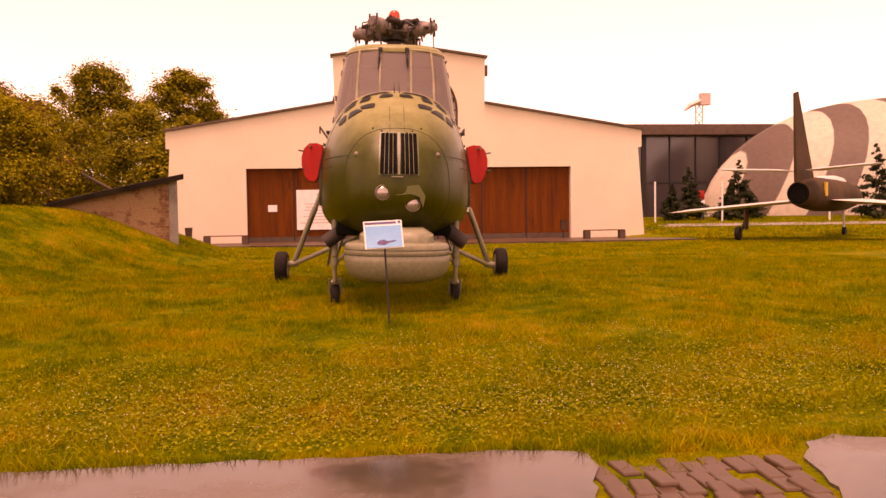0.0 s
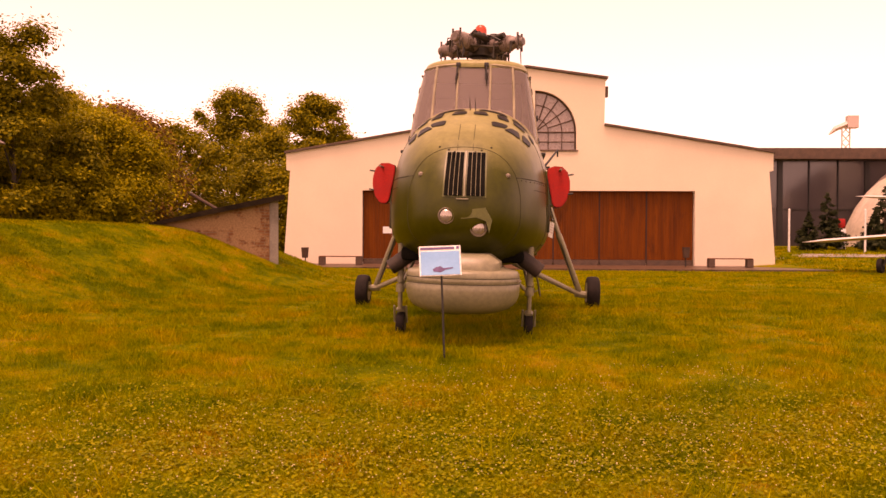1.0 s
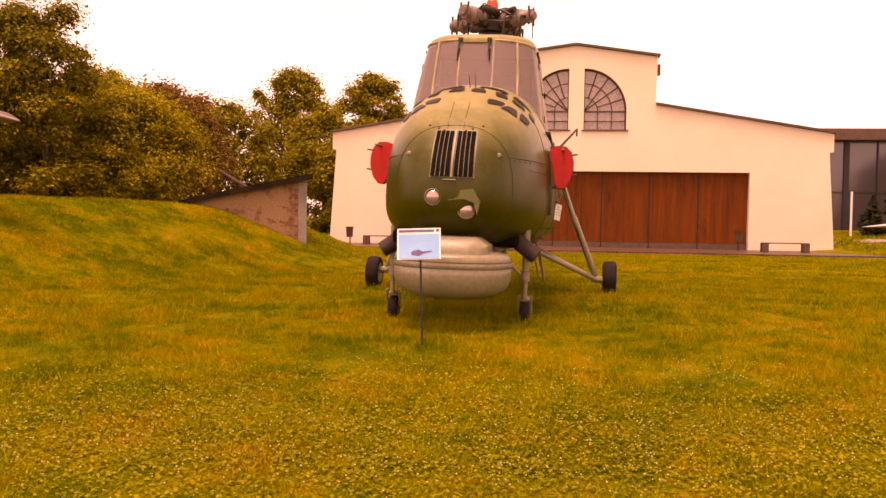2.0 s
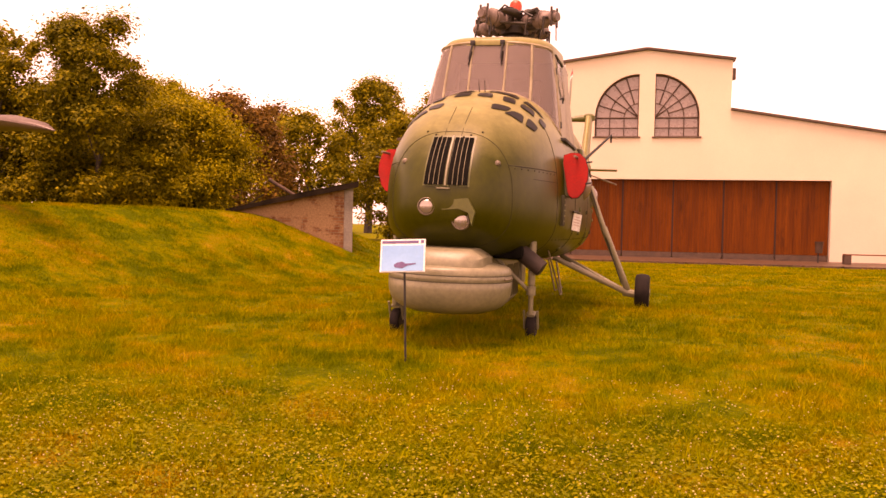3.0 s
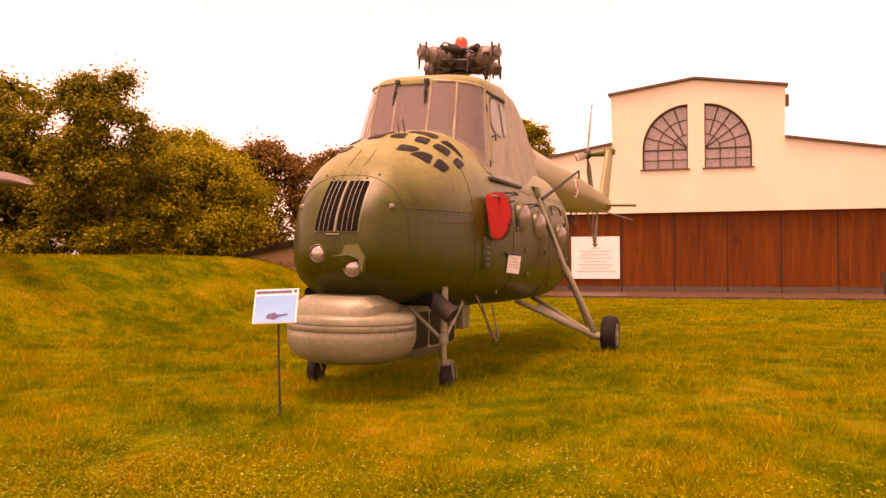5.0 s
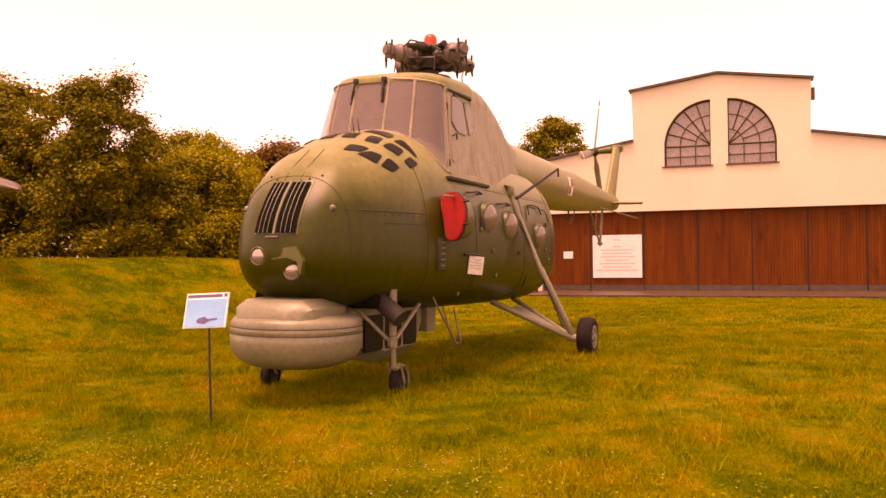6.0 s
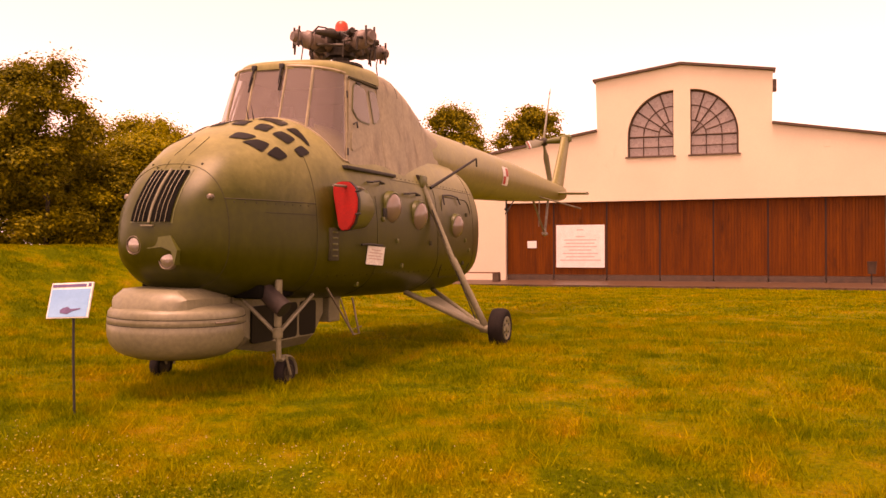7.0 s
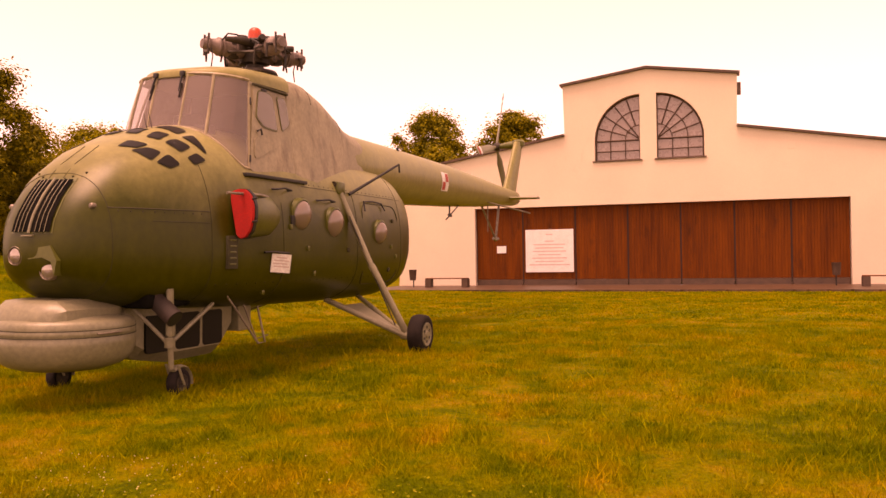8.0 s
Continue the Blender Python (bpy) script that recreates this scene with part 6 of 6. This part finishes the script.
part("fuselage", loft(bmesh.new(), [[(-0.3 + math.cos(k) * r, y, 2.95 + math.sin(k) * r) for k in (2 * math.pi * j / 20 for j in range(20))] for y, r in ((-3.0, 0.1), (-2.6, 0.4), (-1.0, 0.62), (1.5, 0.6), (4.0, 0.3), (4.8, 0.08))]), M_WINGGREY, other, "", 60)
for y in (-1.6, 1.0):
    part("leg", tube(bmesh.new(), [(-0.3, y, 2.6), (-0.3, y, float(ground_z(gx - 0.3, gy + y)) - 0.05)], 0.06, 8), M_OILY, other)

# ---- glass hall, shelter dome, firs, posts and crane ----
hall = thing("glass_hall", "low modern hall with dark glass front and deep fascia", "building", Matrix.Translation((17, 76, 0)))
part("fascia", box(bmesh.new(), (-1.0, -1.2, 8.25), (36, 20, 9.2), 0.02), M_ROOFTRIM, hall, "dark deep roof fascia", 0)
part("back_wall", box(bmesh.new(), (0, 0.6, -0.5), (35, 20, 8.25)), M_CONCRETE, hall, "", 0)
for i in range(14):
    part("pane", box(bmesh.new(), (i * 2.5 + 0.04, 0.3, 0.3), (i * 2.5 + 2.46, 0.36, 8.25)), M_FACADEGLASS, hall, "dark glass pane", 0)
    w = 0.22 if i % 3 == 1 else 0.05
    part("mullion", box(bmesh.new(), (i * 2.5 - w, 0.15, 0.0), (i * 2.5 + w, 0.42, 8.25)), M_BLACK, hall, "dark mullion", 0)
    part("transom", box(bmesh.new(), (i * 2.5, 0.22, 3.9), (i * 2.5 + 2.5, 0.42, 4.0)), M_BLACK, hall, "", 0)

M_DOME, _nt, _b = material("camouflage_membrane", 0.6)
_tc = _nt.nodes.new("ShaderNodeTexCoord")
_w = _nt.nodes.new("ShaderNodeTexWave")
_w.wave_type, _w.bands_direction = "BANDS", "X"
_w.inputs["Scale"].default_value, _w.inputs["Distortion"].default_value, _w.inputs["Detail"].default_value, _w.inputs["Detail Scale"].default_value = 0.075, 2.6, 1.0, 0.35
_w.inputs["Phase Offset"].default_value = 5.3
_sep, _com, _lean = _nt.nodes.new("ShaderNodeSeparateXYZ"), _nt.nodes.new("ShaderNodeCombineXYZ"), _nt.nodes.new("ShaderNodeMath")
_lean.operation, _lean.inputs[1].default_value = "MULTIPLY_ADD", -0.45
_nt.links.new(_tc.outputs["Object"], _sep.inputs[0])
_nt.links.new(_sep.outputs["Z"], _lean.inputs[0])
_nt.links.new(_sep.outputs["X"], _lean.inputs[2])
_nt.links.new(_lean.outputs[0], _com.inputs["X"])
_nt.links.new(_sep.outputs["Z"], _com.inputs["Z"])
_nt.links.new(_com.outputs[0], _w.inputs["Vector"])
_r = ramp_node(_nt, [(0.48, (0.23, 0.155, 0.12)), (0.53, (0.80, 0.70, 0.58))])
_nt.links.new(_w.outputs[1], _r.inputs[0])
_n = noise_node(_nt, 2.5, 4)
_r2 = ramp_node(_nt, [(0.3, (0.85, 0.85, 0.85)), (0.7, (1.05, 1.05, 1.05))])
_nt.links.new(_n.outputs[0], _r2.inputs[0])
_nt.links.new(mix_node(_nt, "MULTIPLY", 1.0, _r.outputs[0], _r2.outputs[0]), _b.inputs["Base Color"])
dome = thing("shelter_dome", "rounded shelter with brown and cream camouflage bands", "shelter", Matrix.Translation((45.5, 66, 0)))
rings = []
for k in range(13):
    a = math.pi / 2 * k / 12
    rings.append([(17.0 * math.cos(a) ** 0.85 * math.cos(q), 11.0 * math.cos(a) ** 0.85 * math.sin(q), -0.3 + 10.6 * math.sin(a)) for q in (2 * math.pi * j / 48 for j in range(48))] if k < 12 else [(0.02 * math.cos(q), 0.02 * math.sin(q), 10.3) for q in (2 * math.pi * j / 48 for j in range(48))])
for g in range(12):
    bm = bmesh.new()
    cols = [[bm.verts.new(ring[(g * 4 + j) % 48]) for ring in rings] for j in range(5)]
    for c0, c1 in zip(cols, cols[1:]):
        for i in range(12):
            bm.faces.new((c0[i], c1[i], c1[i + 1], c0[i + 1]))
    bmesh.ops.solidify(bm, geom=bm.faces[:], thickness=0.06)
    part("membrane_panel", bm, M_DOME, dome, "", 60)


def fir(x, y, h):
    ob = thing("fir_tree", "small dark fir tree by the path", "tree", Matrix.Translation((x, y, float(ground_z(x, y)))), "firs by the path")
    part("trunk", tube(bmesh.new(), [(0, 0, -0.1), (0, 0, h * 0.95)], [0.06, 0.01], 6), M_BARK, ob)
    cl = []
    for i in range(40):
        s = (i + 0.5) / 40
        rr = h * 0.34 * (1 - s) * (0.5 + 0.5 * rng.random())
        k = rng.random() * 6.28
        cl.append((math.cos(k) * rr, math.sin(k) * rr, h * (0.06 + 0.92 * s), h * 0.085 * (1.15 - s), 0.4))
    leaf_cloud("crown", cl, 6000, 0.10, M_NEEDLES, ob)


for x, y, h in ((20.6, 53.0, 2.4), (22.1, 54.0, 3.6), (24.3, 52.5, 2.6), (25.6, 54.0, 4.0), (34.0, 52.0, 5.0)):
    fir(x, y, h)
for x, y in ((18.9, 51.5), (23.3, 51.5), (30.5, 51.5)):
    z = float(ground_z(x, y))
    solo("flag_pole", tube(bmesh.new(), [(x, y, z - 0.1), (x, y, z + 2.5), (x, y, z + 2.55)], [0.06, 0.06, 0.02], 10), M_WHITE, "short white post by the gravel path", "post", "white posts")
craft = thing("red_white_marker", "small red and white barrier marker", "marker", Matrix.Translation((23.2, 54.5, float(ground_z(23.2, 54.5)))))
part("stand", box(bmesh.new(), (-0.25, -0.1, 0.0), (0.25, 0.1, 1.3), 0.05), M_WHITE, craft)
part("cap", box(bmesh.new(), (-0.2, -0.12, 1.3), (0.2, 0.12, 1.9), 0.05), M_RED, craft, "red cap")

crane = thing("tower_crane", "distant red and white tower crane", "crane", Matrix.Translation((85.2, 200, 0)))
lat = bmesh.new()
for dx in (-0.9, 0.9):
    tube(lat, [(dx, 0, -1), (dx, 0, 28)], 0.18, 4)
for i in range(14):
    tube(lat, [(-0.9, 0, i * 2.0), (0.9, 0, i * 2.0 + 2.0)], 0.12, 4)
    tube(lat, [(0.9, 0, i * 2.0), (-0.9, 0, i * 2.0 + 2.0)], 0.12, 4)
part("tower", lat, M_PALE, crane, "pale lattice tower", 0)
part("cab", box(bmesh.new(), (0.2, -0.9, 27.3), (2.6, 0.9, 30.2), 0.1), M_PINKPRINT, crane, "", 0)
part("jib", tube(bmesh.new(), [(1.0, 0, 28.6), (-2.4, 0, 27.2), (-3.8, 0, 25.9)], [0.7, 0.6, 0.2], 4), M_PINKPRINT, crane, "short pale red jib", 0)
# bent pipe on the earth shelter's roof
solo("vent_pipe", tube(bmesh.new(), [(-6.3, 22.8, 1.4), (-6.25, 22.8, 1.95), (-6.9, 22.6, 2.35)], 0.05, 8), M_ROOFTRIM, "dark bent vent pipe on the shelter roof", "pipe")
